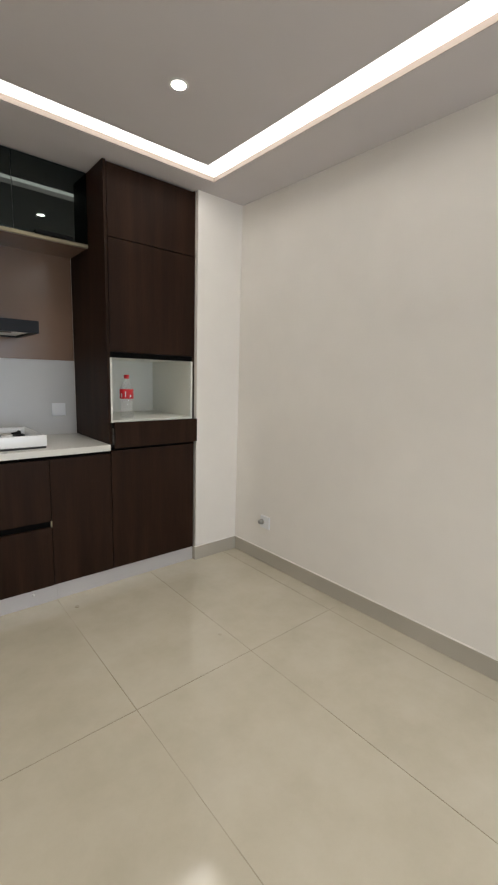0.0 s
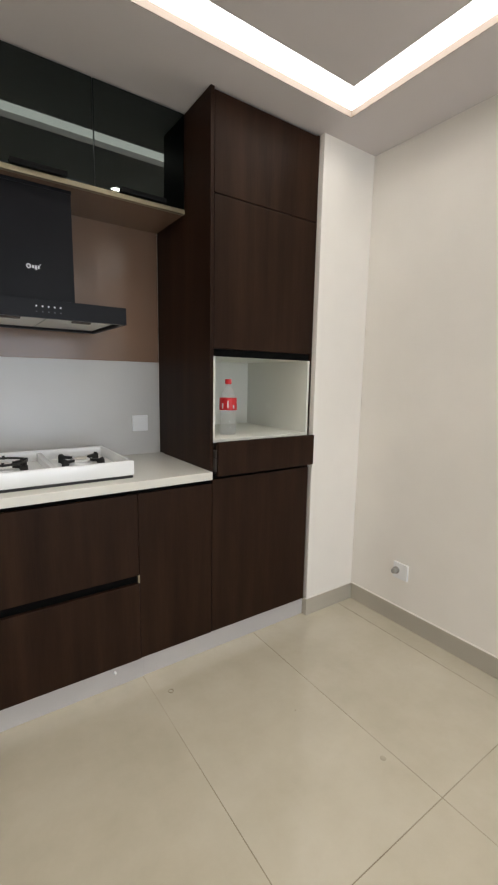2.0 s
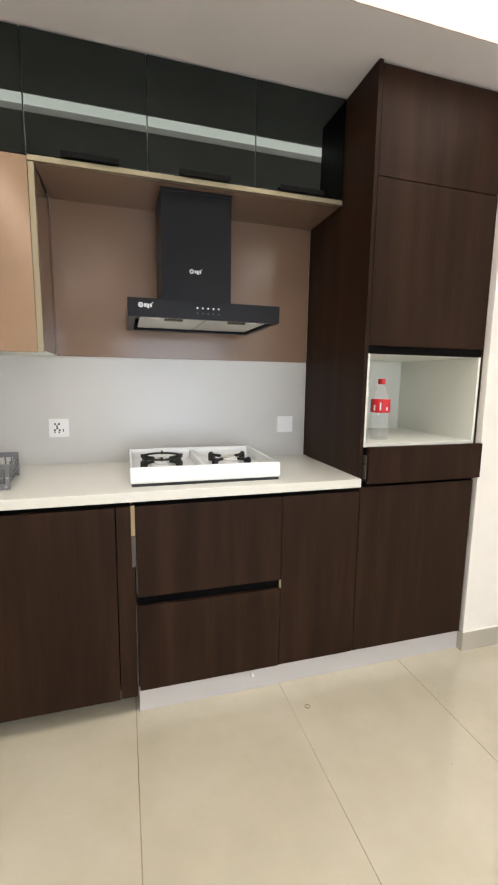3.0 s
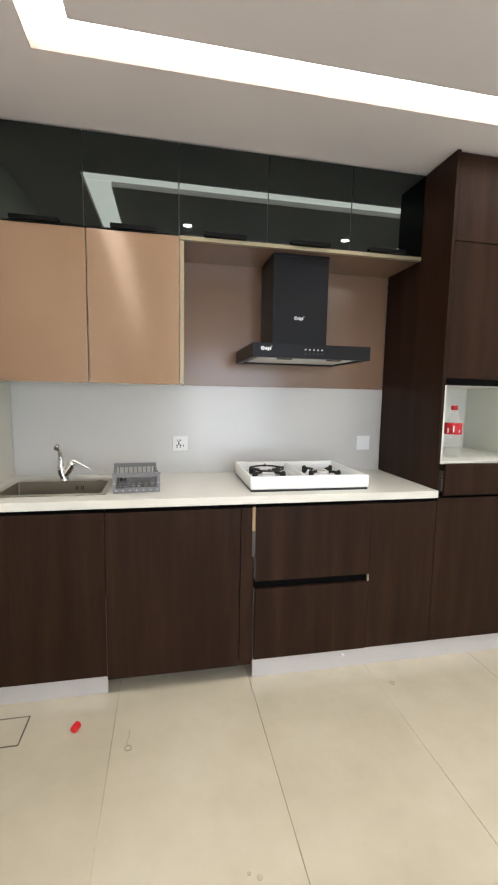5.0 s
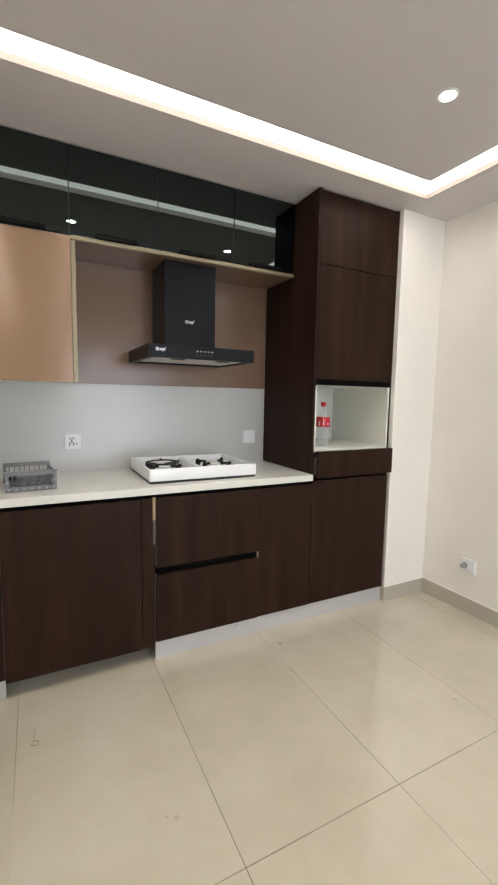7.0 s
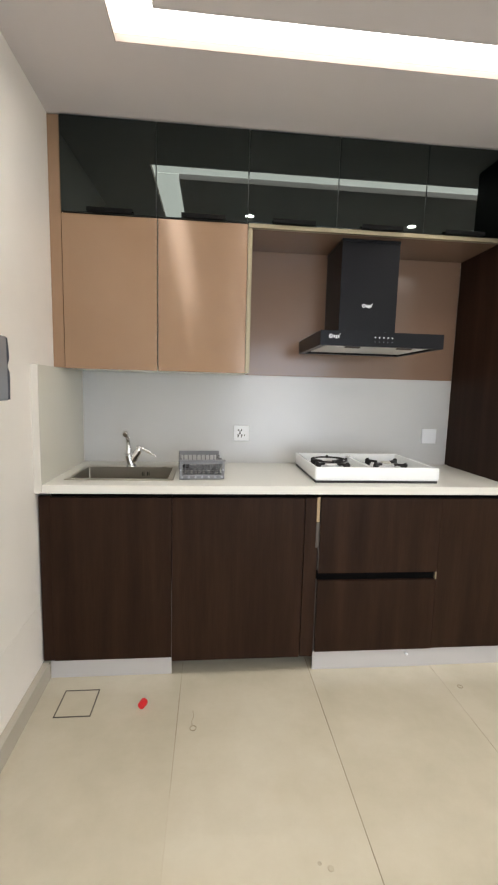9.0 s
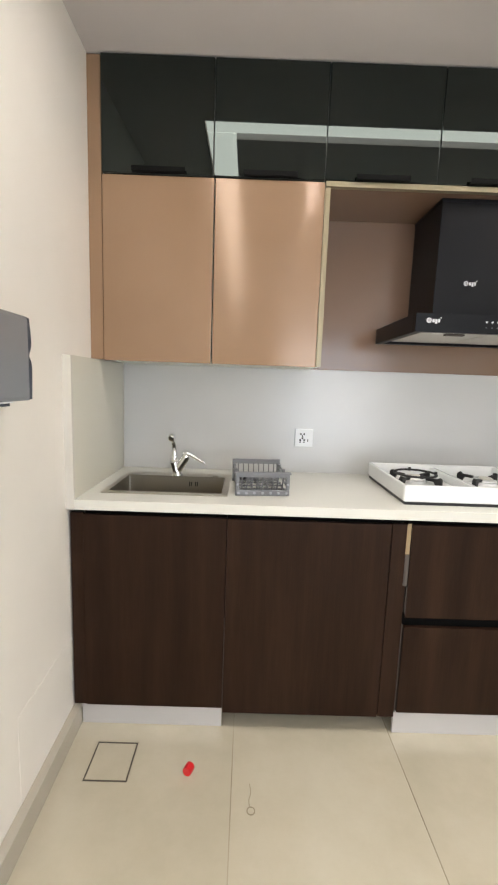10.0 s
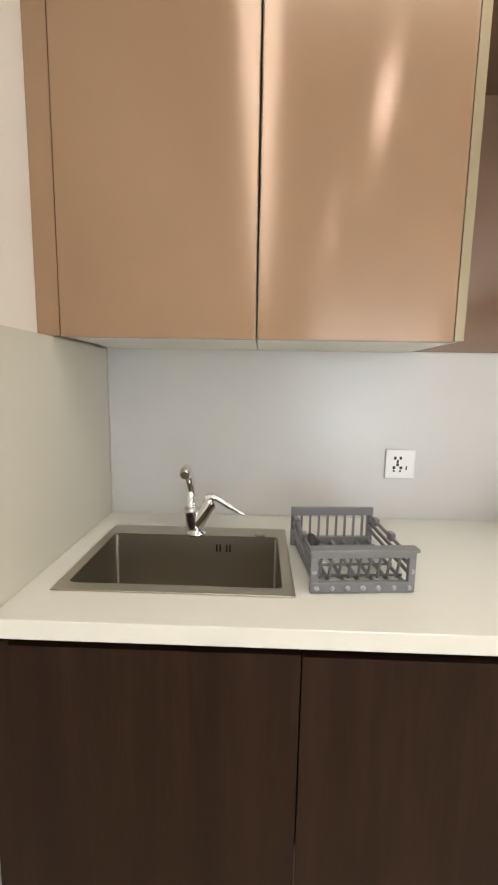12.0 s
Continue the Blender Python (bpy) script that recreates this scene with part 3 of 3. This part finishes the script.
for n in range(5):
    part("button", lathe([(0.0034, 0.0), (0.0034, -0.0015), (0.0025, -0.002)], (5.083 + 0.0205 * n, 4.70, 1.556), "Y", 12), INK, h)
    part("button_mark", box(5.0805 + 0.0205 * n, 5.0855 + 0.0205 * n, 4.6993, 4.70, 1.535, 1.5385, 0), DIMINK, h)


def emblem(x, y, z, s):
    """A plain round shape and bars where the maker's mark stands."""
    bm = lathe([(0.0085 * s, 0.0), (0.0085 * s, -0.0006), (0.0046 * s, -0.0006), (0.0046 * s, 0.0)], (x, y, z), "Y", 18)
    for k, (w, low, high) in enumerate(((0.0078, -0.006, 0.0045), (0.0072, -0.0095, 0.0045), (0.0062, -0.006, 0.0055))):
        bm = box(x + (0.0105 + 0.0092 * k) * s, x + (0.0105 + 0.0092 * k + w) * s, y - 0.0007, y, z + low * s, z + high * s, 0.0012, bm)
    return lathe([(0.0022 * s, 0.0), (0.0022 * s, -0.0006)], (x + 0.0375 * s, y, z + 0.0085 * s), "Y", 10, bm)


part("emblem", emblem(4.876, 4.70, 1.556, 1.12), INK, h, "white printed maker's mark")
part("emblem", emblem(5.093, 4.90, 1.735, 1.12), INK, h, "white printed maker's mark")

# ---- gas hob ----
HX0, HX1, HY0, HY1 = 4.820, 5.414, 4.646, 5.112
g = thing("gas_hob", ((HX0 + HX1) / 2, (HY0 + HY1) / 2, TOP), "white enamelled two-burner table-top gas hob", "gas hob")
part("base", box(HX0 + 0.006, HX1 - 0.006, HY0 + 0.006, HY1 - 0.006, TOP, TOP + 0.011, 0), RUBBER, g, "black rubber base")
HZ = TOP + 0.011
MX = (HX0 + HX1) / 2
part("body", slab_with_hole(HX0, HX1, HY0, HY1, HZ, HZ + 0.063, HX0 + 0.015, HX1 - 0.015, HY0 + 0.018, HY1 - 0.016, 0.007), ENAMEL, g, smooth=True)
part("tray", box(HX0 + 0.0145, HX1 - 0.0145, HY0 + 0.0175, HY1 - 0.0155, HZ + 0.0005, HZ + 0.0142, 0), ENAMEL, g)
part("divider", box(MX - 0.011, MX + 0.011, HY0 + 0.014, HY1 - 0.014, HZ + 0.012, HZ + 0.05, 0.006), ENAMEL, g)


def bracket(o, a):
    """One angled iron foot of a pan support: an L-shaped plate standing along a radius."""
    shape = [(0.050, 0.023), (0.084, 0.023), (0.096, 0.0), (0.116, 0.0), (0.116, 0.034), (0.106, 0.043), (0.095, 0.035), (0.050, 0.034)]
    bm = bmesh.new()
    rows = [[bm.verts.new((p, q, z)) for p, z in shape] for q in (-0.0078, 0.0078)]
    bm.faces.new(rows[0])
    bm.faces.new(rows[1][::-1])
    for k in range(len(shape)):
        n = (k + 1) % len(shape)
        bm.faces.new((rows[0][n], rows[0][k], rows[1][k], rows[1][n]))
    bmesh.ops.recalc_face_normals(bm, faces=bm.faces[:])
    bmesh.ops.bevel(bm, geom=bm.edges[:], offset=0.0015, segments=1, affect="EDGES")
    bmesh.ops.transform(bm, matrix=Matrix.Translation(o) @ Matrix.Rotation(a, 4, "Z"), verts=bm.verts)
    return bm


def burner(x, y, ring):
    z = HZ + 0.0145
    b = part("burner", lathe([(0.072, 0), (0.069, 0.006), (0.047, 0.009), (0.043, 0.018), (0.048, 0.021), (0.046, 0.026), (0.024, 0.029), (0.0, 0.029)], (x, y, z), seg=32), ENAMEL, g, "cream enamelled burner", smooth=True)
    part("burner_cap", lathe([(0.026, 0.0), (0.028, 0.003), (0.024, 0.007), (0.0, 0.008)], (x, y, z + 0.0292), seg=24), BURNER, b, smooth=True)
    for k in range(4):
        part("pan_support", bracket(Vector((x, y, z + 0.0005)), radians(40 + 90 * k)), IRON, b)
    if ring:
        seg = 40
        bm = tube([(x + 0.084 * math.cos(2 * math.pi * k / seg), y + 0.084 * math.sin(2 * math.pi * k / seg), z + 0.0435) for k in range(seg + 1)], 0.0045, 8)
        part("wok_ring", bm, IRON, b, "black iron wok ring")
        for k in range(4):
            a = radians(85 + 90 * k)
            part("ring_lug", box(x + 0.084 * math.cos(a) - 0.005, x + 0.084 * math.cos(a) + 0.005, y + 0.084 * math.sin(a) - 0.005, y + 0.084 * math.sin(a) + 0.005, z + 0.038, z + 0.054, 0.002), IRON, b)


burner(4.958, 4.898, True)
burner(5.258, 4.898, False)

# ---- sink and tap ----
s = thing("kitchen_sink", ((SX0 + SX1) / 2, (SY0 + SY1) / 2, TOP), "brushed stainless steel inset sink in the worktop", "sink")
BX0, BX1, BY0, BY1, BZ = SX0 + 0.022, SX1 - 0.024, SY0 + 0.030, SY1 - 0.064, TOP - 0.2
part("rim", slab_with_hole(SX0, SX1, SY0, SY1, TOP + 0.0005, TOP + 0.004, BX0, BX1, BY0, BY1, 0.0012), STEEL, s)
part("bowl", open_box(BX0, BX1, BY0, BY1, BZ, TOP + 0.0035, 0.0015, 0.010), STEEL, s, smooth=True)
# pale rods added in the back corners as the highlight on the bowl's rounding
for bx in (BX0 + 0.0042, BX1 - 0.0042):
    part("corner_glint", tube([(bx, BY1 - 0.0042, BZ + 0.012), (bx, BY1 - 0.0042, TOP - 0.001)], 0.0026, 8), FILTER, s, smooth=True)
part("drain", lathe([(0.045, 0.0), (0.045, 0.003), (0.03, 0.004), (0.0, 0.002)], (3.94, 4.83, BZ), seg=24), CHROME, s, smooth=True)
for k in range(4):
    xk = 3.990 + 0.0085 * k + (0.009 if k > 1 else 0)
    part("overflow_slot", box(xk, xk + 0.004, BY1 - 0.0012, BY1 - 0.0002, TOP - 0.04, TOP - 0.02, 0), DARKINK, s)
part("tap_hole_cap", lathe([(0.014, 0), (0.014, 0.003), (0.011, 0.005), (0.0, 0.005)], (4.105, 4.992, TOP + 0.004), seg=20), STEEL, s, smooth=True)

tap = thing("kitchen_tap", (3.936, 4.99, TOP + 0.004), "chrome single-lever kitchen mixer tap on the sink", "tap")
TX, TY, TZ = 3.936, 4.992, TOP + 0.004
part("base", lathe([(0.026, 0), (0.026, 0.004), (0.022, 0.008), (0.021, 0.014)], (TX, TY, TZ), seg=28), CHROME, tap, smooth=True)
part("body", tube(arc([(TX + 0.001, TY, TZ + 0.012), (TX - 0.008, TY, TZ + 0.03), (TX - 0.0135, TY, TZ + 0.058)]), 0.0190, 24), CHROME, tap, smooth=True)
part("collar", lathe([(0.0180, 0.0), (0.0180, 0.002), (0.0170, 0.007), (0.0155, 0.009)], (TX - 0.0135, TY, TZ + 0.060), seg=24), LEDGE, tap, smooth=True)
part("spout", tube(arc([(TX - 0.0135, TY, TZ + 0.066), (TX - 0.0145, TY + 0.002, TZ + 0.105), (TX - 0.017, TY - 0.004, TZ + 0.138), (TX - 0.018, TY - 0.022, TZ + 0.160), (TX - 0.018, TY - 0.040, TZ + 0.170)]),
                   [0.0128] * 8 + [0.0108] * 8 + [0.0112] * 8 + [0.0130] * 9, 20), CHROME, tap, smooth=True)
part("nozzle", tube([(TX - 0.018, TY - 0.036, TZ + 0.169), (TX - 0.018, TY - 0.050, TZ + 0.168), (TX - 0.018, TY - 0.062, TZ + 0.164), (TX - 0.018, TY - 0.066, TZ + 0.162)], [0.0138, 0.0148, 0.0140, 0.0110], 24), CHROME, tap, smooth=True)
part("cartridge", tube([(TX - 0.004, TY, TZ + 0.016), (TX + 0.020, TY, TZ + 0.054), (TX + 0.038, TY, TZ + 0.083), (TX + 0.042, TY, TZ + 0.088)], [0.0175, 0.0190, 0.0190, 0.0130], 24), CHROME, tap, smooth=True)
part("lever", tube(arc([(TX + 0.026, TY, TZ + 0.093), (TX + 0.050, TY - 0.002, TZ + 0.094), (TX + 0.092, TY - 0.008, TZ + 0.073), (TX + 0.126, TY - 0.012, TZ + 0.056)]),
                   [0.0100] * 8 + [0.0078] * 8 + [0.0056] * 5 + [0.005, 0.0045, 0.004, 0.003]), CHROME, tap, smooth=True)

tap.scale = (1.0, 1.0, 1.06)

# ---- dish basket ----
KX0, KX1, KY0, KY1, KH = 4.203, 4.409, 4.694, 4.950, 0.088
d = thing("dish_basket", (KX0, KY0, TOP), "grey plastic extendable dish drainer basket beside the sink", "dish basket")


def end_frame(y, z1, wall):
    y1 = y + 0.012
    z0 = TOP + 0.001
    return boxes((KX0, KX1, y, y1, z1 - wall, z1), (KX0, KX1, y, y1, z0, z0 + 0.022), (KX0, KX0 + 0.014, y, y1, z0 + 0.022, z1 - wall), (KX1 - 0.014, KX1, y, y1, z0 + 0.022, z1 - wall), bev=0.002)


part("front_wall", end_frame(KY0, TOP + KH - 0.004, 0.012), GREY_PLASTIC, d)
part("rim_lip", box(KX0 - 0.004, KX1 + 0.004, KY0 - 0.006, KY0 + 0.02, TOP + KH - 0.0035, TOP + KH + 0.003, 0.002), GREY_PLASTIC, d)
part("back_wall", end_frame(KY1 - 0.012, TOP + KH + 0.010, 0.02), GREY_PLASTIC, d)
for k in range(8):
    xk = KX0 + 0.026 + k * (KX1 - KX0 - 0.052) / 7
    part("slat", box(xk - 0.0025, xk + 0.0025, KY1 - 0.01, KY1 - 0.004, TOP + 0.022, TOP + KH - 0.009, 0), GREY_PLASTIC, d)
for k in range(7):
    xk = KX0 + 0.012 + k * (KX1 - KX0 - 0.024) / 6
    part("floor_bar", tube([(xk, KY0 + 0.01, TOP + 0.012), (xk, KY1 - 0.01, TOP + 0.012)], 0.0042, 8), GREY_PLASTIC, d)
    part("stud", lathe([(0.0052, 0), (0.0052, -0.002), (0.003, -0.0035)], (xk, KY0, TOP + 0.012), "Y", 12), STUD, d)
for xk in (KX0 + 0.007, KX1 - 0.007):
    for zk in (0.035, 0.052, 0.07):
        part("side_bar", tube([(xk, KY0 + 0.012, TOP + zk), (xk, KY1 - 0.012, TOP + zk + 0.006)], 0.0042, 8), GREY_PLASTIC, d)
    part("stud", lathe([(0.0048, 0), (0.0048, -0.002), (0.003, -0.0035)], (xk, KY0, TOP + 0.045), "Y", 12), STUD, d)
for k in range(4):
    part("cross_bar", tube([(KX0 + 0.01, KY0 + 0.04 + 0.052 * k, TOP + 0.019), (KX1 - 0.01, KY0 + 0.04 + 0.052 * k, TOP + 0.019)], 0.003, 8), GREY_PLASTIC, d)
for k in range(9):
    xk = KX0 + 0.024 + k * (KX1 - KX0 - 0.048) / 8
    part("slat", tube([(xk, KY0 + 0.034, TOP + 0.017), (xk + 0.004, KY0 + 0.024, TOP + KH - 0.012)], 0.003, 8), GREY_PLASTIC, d)
part("slat_rail", box(KX0 + 0.015, KX1 - 0.015, KY0 + 0.0205, KY0 + 0.0275, TOP + KH - 0.014, TOP + KH - 0.006, 0.002), GREY_PLASTIC, d)
for xk in (KX0 + 0.007, KX1 - 0.007):
    for yk in (KY0 + 0.1, KY1 - 0.06):
        part("clip", box(xk - 0.006, xk + 0.006, yk, yk + 0.022, TOP + 0.066, TOP + 0.084, 0.003), GREY_PLASTIC, d)
d.rotation_euler = (0, 0, radians(5))
solo("sink_stopper", lathe([(0.0, 0.0), (0.017, 0.001), (0.020, 0.007), (0.015, 0.016), (0.008, 0.028), (0.0, 0.031)], (4.224, 4.885, TOP + 0.0225), seg=20), RUBBER,
     "black rubber sink stopper lying in the dish basket", "sink stopper", at=(4.224, 4.885, TOP + 0.0225), smooth=True)


# ---- sockets ----
def plate(name, x, z, label):
    p = thing(name, (x, YB - 0.005, z), label, "wall socket" if "socket" in name else "blank plate")
    part("plate", box(x - 0.043, x + 0.043, YB - 0.014, YB - 0.0052, z - 0.043, z + 0.043, 0.0025), SOCKET, p)
    return p


p = plate("wall_socket", 4.516, 1.060, "white square multi-pin wall socket on the splash panel")
HOLES = [(-0.016, 0.018, 0.0035, 0.0045), (0.0, 0.018, 0.0035, 0.0045), (-0.008, 0.008, 0.003, 0.005), (-0.008, -0.002, 0.004, 0.004), (-0.018, -0.011, 0.004, 0.0045), (0.002, -0.011, 0.004, 0.0045),
         (-0.018, -0.021, 0.003, 0.003), (0.0005, -0.021, 0.003, 0.003), (0.018, -0.012, 0.002, 0.006)]
for hx, hz, a, b in HOLES:
    part("hole", box(4.516 + hx - a, 4.516 + hx + a, YB - 0.0146, YB - 0.0141, 1.060 + hz - b, 1.060 + hz + b, 0), DARKINK, p)
p = plate("blank_plate", 5.631, 1.060, "plain white square cover plate on the splash panel")
p = thing("wall_outlet", (XR, 4.245, 0.30), "white square outlet low on the wall with a connector", "wall socket")
part("plate", box(XR - 0.009, XR + 0.006, 4.202, 4.288, 0.257, 0.343, 0.0025), SOCKET, p)
part("connector", lathe([(0.019, 0), (0.019, -0.010), (0.014, -0.013), (0.014, -0.030), (0.009, -0.034), (0.0, -0.034)], (XR - 0.009, 4.266, 0.302), "X", 16), CONN, p, "nickel aerial connector", smooth=True)

# ---- towel dispenser on the side wall ----
w = thing("towel_dispenser", (XL, 4.06, 1.35), "smoky grey plastic paper towel dispenser on the wall", "towel dispenser")
part("back_plate", box(XL + 0.0003, XL + 0.042, 3.955, 4.165, 1.262, 1.440, 0.004), SOCKET, w)
part("latch", box(XL + 0.052, XL + 0.066, 4.122, 4.150, 1.236, 1.2498, 0.002), SMOKE_EDGE, w, "small dark latch")
part("cover", box(XL + 0.0425, XL + 0.107, 3.95, 4.170, 1.250, 1.446, 0.01), SMOKE, w, "translucent smoky cover")
part("cover_edge", tube(arc([(XL + 0.104, 4.168, 1.254), (XL + 0.105, 4.170, 1.33), (XL + 0.1005, 4.168, 1.356), (XL + 0.105, 4.170, 1.385), (XL + 0.1025, 4.168, 1.442)]), 0.0055, 10), SMOKE_EDGE, w)
part("outlet", boxes((XL + 0.05, XL + 0.09, 4.02, 4.12, 1.246, 1.2518)), SOCKET, w)

w.rotation_euler = (0, 0, radians(1.0))

# ---- bottle in the niche ----
QX, QY, QZ = 5.924, 4.735, 1.0312
b = thing("drink_bottle", (QX, QY, QZ), "clear plastic drink bottle, red label and cap, standing in the niche", "bottle")
PROFILE = [(0.026, 0.005), (0.036, 0.0), (0.042, 0.008), (0.0425, 0.045), (0.038, 0.082), (0.037, 0.098), (0.0415, 0.13), (0.0422, 0.182), (0.040, 0.198), (0.029, 0.225), (0.017, 0.245), (0.0135, 0.254), (0.0135, 0.268)]
part("bottle_body", lathe(PROFILE + [(r - 0.0012, hh) for r, hh in PROFILE[::-1][:-1]] + [(0.024, 0.007)], (QX, QY, QZ), seg=32), PET, b, "clear plastic", smooth=True)
lb = part("label", lathe([(0.0424, 0.130), (0.0432, 0.132), (0.0432, 0.190), (0.0424, 0.192)], (QX, QY, QZ), seg=32), LABEL, b, "red printed label", smooth=True)
for k, (w0, h0, h1) in enumerate(((0.2, 0.138, 0.165), (0.14, 0.142, 0.178), (0.2, 0.14, 0.156), (0.12, 0.165, 0.186))):
    a0 = radians(-165 + 38 * k)
    bm = bmesh.new()
    vs = [[bm.verts.new((QX + 0.0436 * math.cos(a0 + w0 * u / 4), QY + 0.0436 * math.sin(a0 + w0 * u / 4), QZ + zz)) for u in range(5)] for zz in (h0, h1)]
    for u in range(4):
        bm.faces.new((vs[0][u], vs[0][u + 1], vs[1][u + 1], vs[1][u]))
    part("label_mark", bm, INK, lb)
b.scale = (1.0, 1.0, 0.95)
part("cap", lathe([(0.0, 0.288), (0.0150, 0.288), (0.0162, 0.286), (0.0162, 0.264), (0.0140, 0.262)], (QX, QY, QZ), seg=24), RED, b, smooth=True)

# ---- things on the floor ----
bm = lathe([(0.0, 0.015), (0.0135, 0.015), (0.0150, 0.013), (0.0158, 0.0), (0.0152, -0.014), (0.0135, -0.0155), (0.012, -0.0155), (0.0115, -0.008), (0.0, -0.008)], (0, 0, 0), seg=10)
cap = solo("plastic_plug", bm, RED, "small red plastic plug lying on the floor", "plug")
cap.matrix_world = pose(4.080, 4.408, 0.0152, 90, 18, -22)

hat = thing("floor_hatch", (3.81, 4.442, 0.0), "square tiled floor drain cover with a thin dark frame", "floor drain")
X0, X1, Y0, Y1, L = 3.738, 3.882, 4.368, 4.520, 0.004
part("frame", boxes((X0, X1, Y0, Y0 + L, 0.0, 0.0022), (X0, X1, Y1 - L, Y1, 0.0, 0.0022), (X0, X0 + L, Y0 + L, Y1 - L, 0.0, 0.0022), (X1 - L, X1, Y0 + L, Y1 - L, 0.0, 0.0022), bev=0), HATCH_LINE, hat)
part("cover", box(X0 + L + 0.001, X1 - L - 0.001, Y0 + L + 0.001, Y1 - L - 0.001, 0.0, 0.0016, 0.0005), TILE, hat, "tile inlay")


def ring_stain(x, y, r, tail):
    bm = tube([(x + (r - 0.002) * math.cos(math.pi * k / 12), y + (r - 0.002) * math.sin(math.pi * k / 12), 0.0006) for k in range(25)], 0.0017, 6)
    if tail:
        bm = tube(arc([(x - 0.004, y + r, 0.001), (x - 0.006, y + r + 0.02, 0.001), (x, y + r + 0.045, 0.001), (x - 0.004, y + r + 0.075, 0.001)], 5), 0.0011, 6, bm)
    return bm


solo("glue_mark", ring_stain(5.479, 4.449, 0.012, False), STAIN, "small dried ring-shaped glue mark on the tiles", "stain", "glue marks", at=(5.479, 4.449, 0))
solo("glue_mark", ring_stain(4.290, 4.285, 0.014, True), STAIN, "dried glue mark with a thin tail on the tiles", "stain", "glue marks", at=(4.29, 4.285, 0))
for x, y, r in ((4.688, 3.775, 0.009), (4.66, 3.79, 0.006), (5.967, 3.747, 0.011), (5.851, 4.081, 0.004)):
    solo("glue_mark", lathe([(r, 0.0), (r * 0.7, 0.0008), (0.0, 0.001)], (x, y, 0), seg=14), PALE_STAIN, "tiny dried glue spot on the tiles", "stain", "glue marks", at=(x, y, 0))

# ---- floor tiles, last ----
floor = solo("floor", box(XL - 0.1, XR + 0.1, YF - 0.2, YB + 0.1, -0.1, -0.0011, 0), GROUT, "cream polished porcelain tile floor with thin joints", "floor", kind="structure")
JX = [3.600] + [4.2262 + 0.5937 * k for k in range(5)] + [XR + 0.08]
JY = [YF - 0.15, -0.05, 1.15, 2.35, 3.55, 4.75, YB]
meshes = {}
for a, b in zip(JX, JX[1:]):
    for c0, c1 in zip(JY, JY[1:]):
        key = (round(b - a, 3), round(c1 - c0, 3))
        if key not in meshes:
            bm = box(-(b - a) / 2 + 0.0016, (b - a) / 2 - 0.0016, -(c1 - c0) / 2 + 0.0016, (c1 - c0) / 2 - 0.0016, -0.001, 0.0, 0)
            me = bpy.data.meshes.new("tile")
            bm.to_mesh(me)
            bm.free()
            me.materials.append(TILE)
            meshes[key] = me
        o = new("tile", meshes[key])
        o.parent = floor
        o.location = ((a + b) / 2, (c0 + c1) / 2, 0)
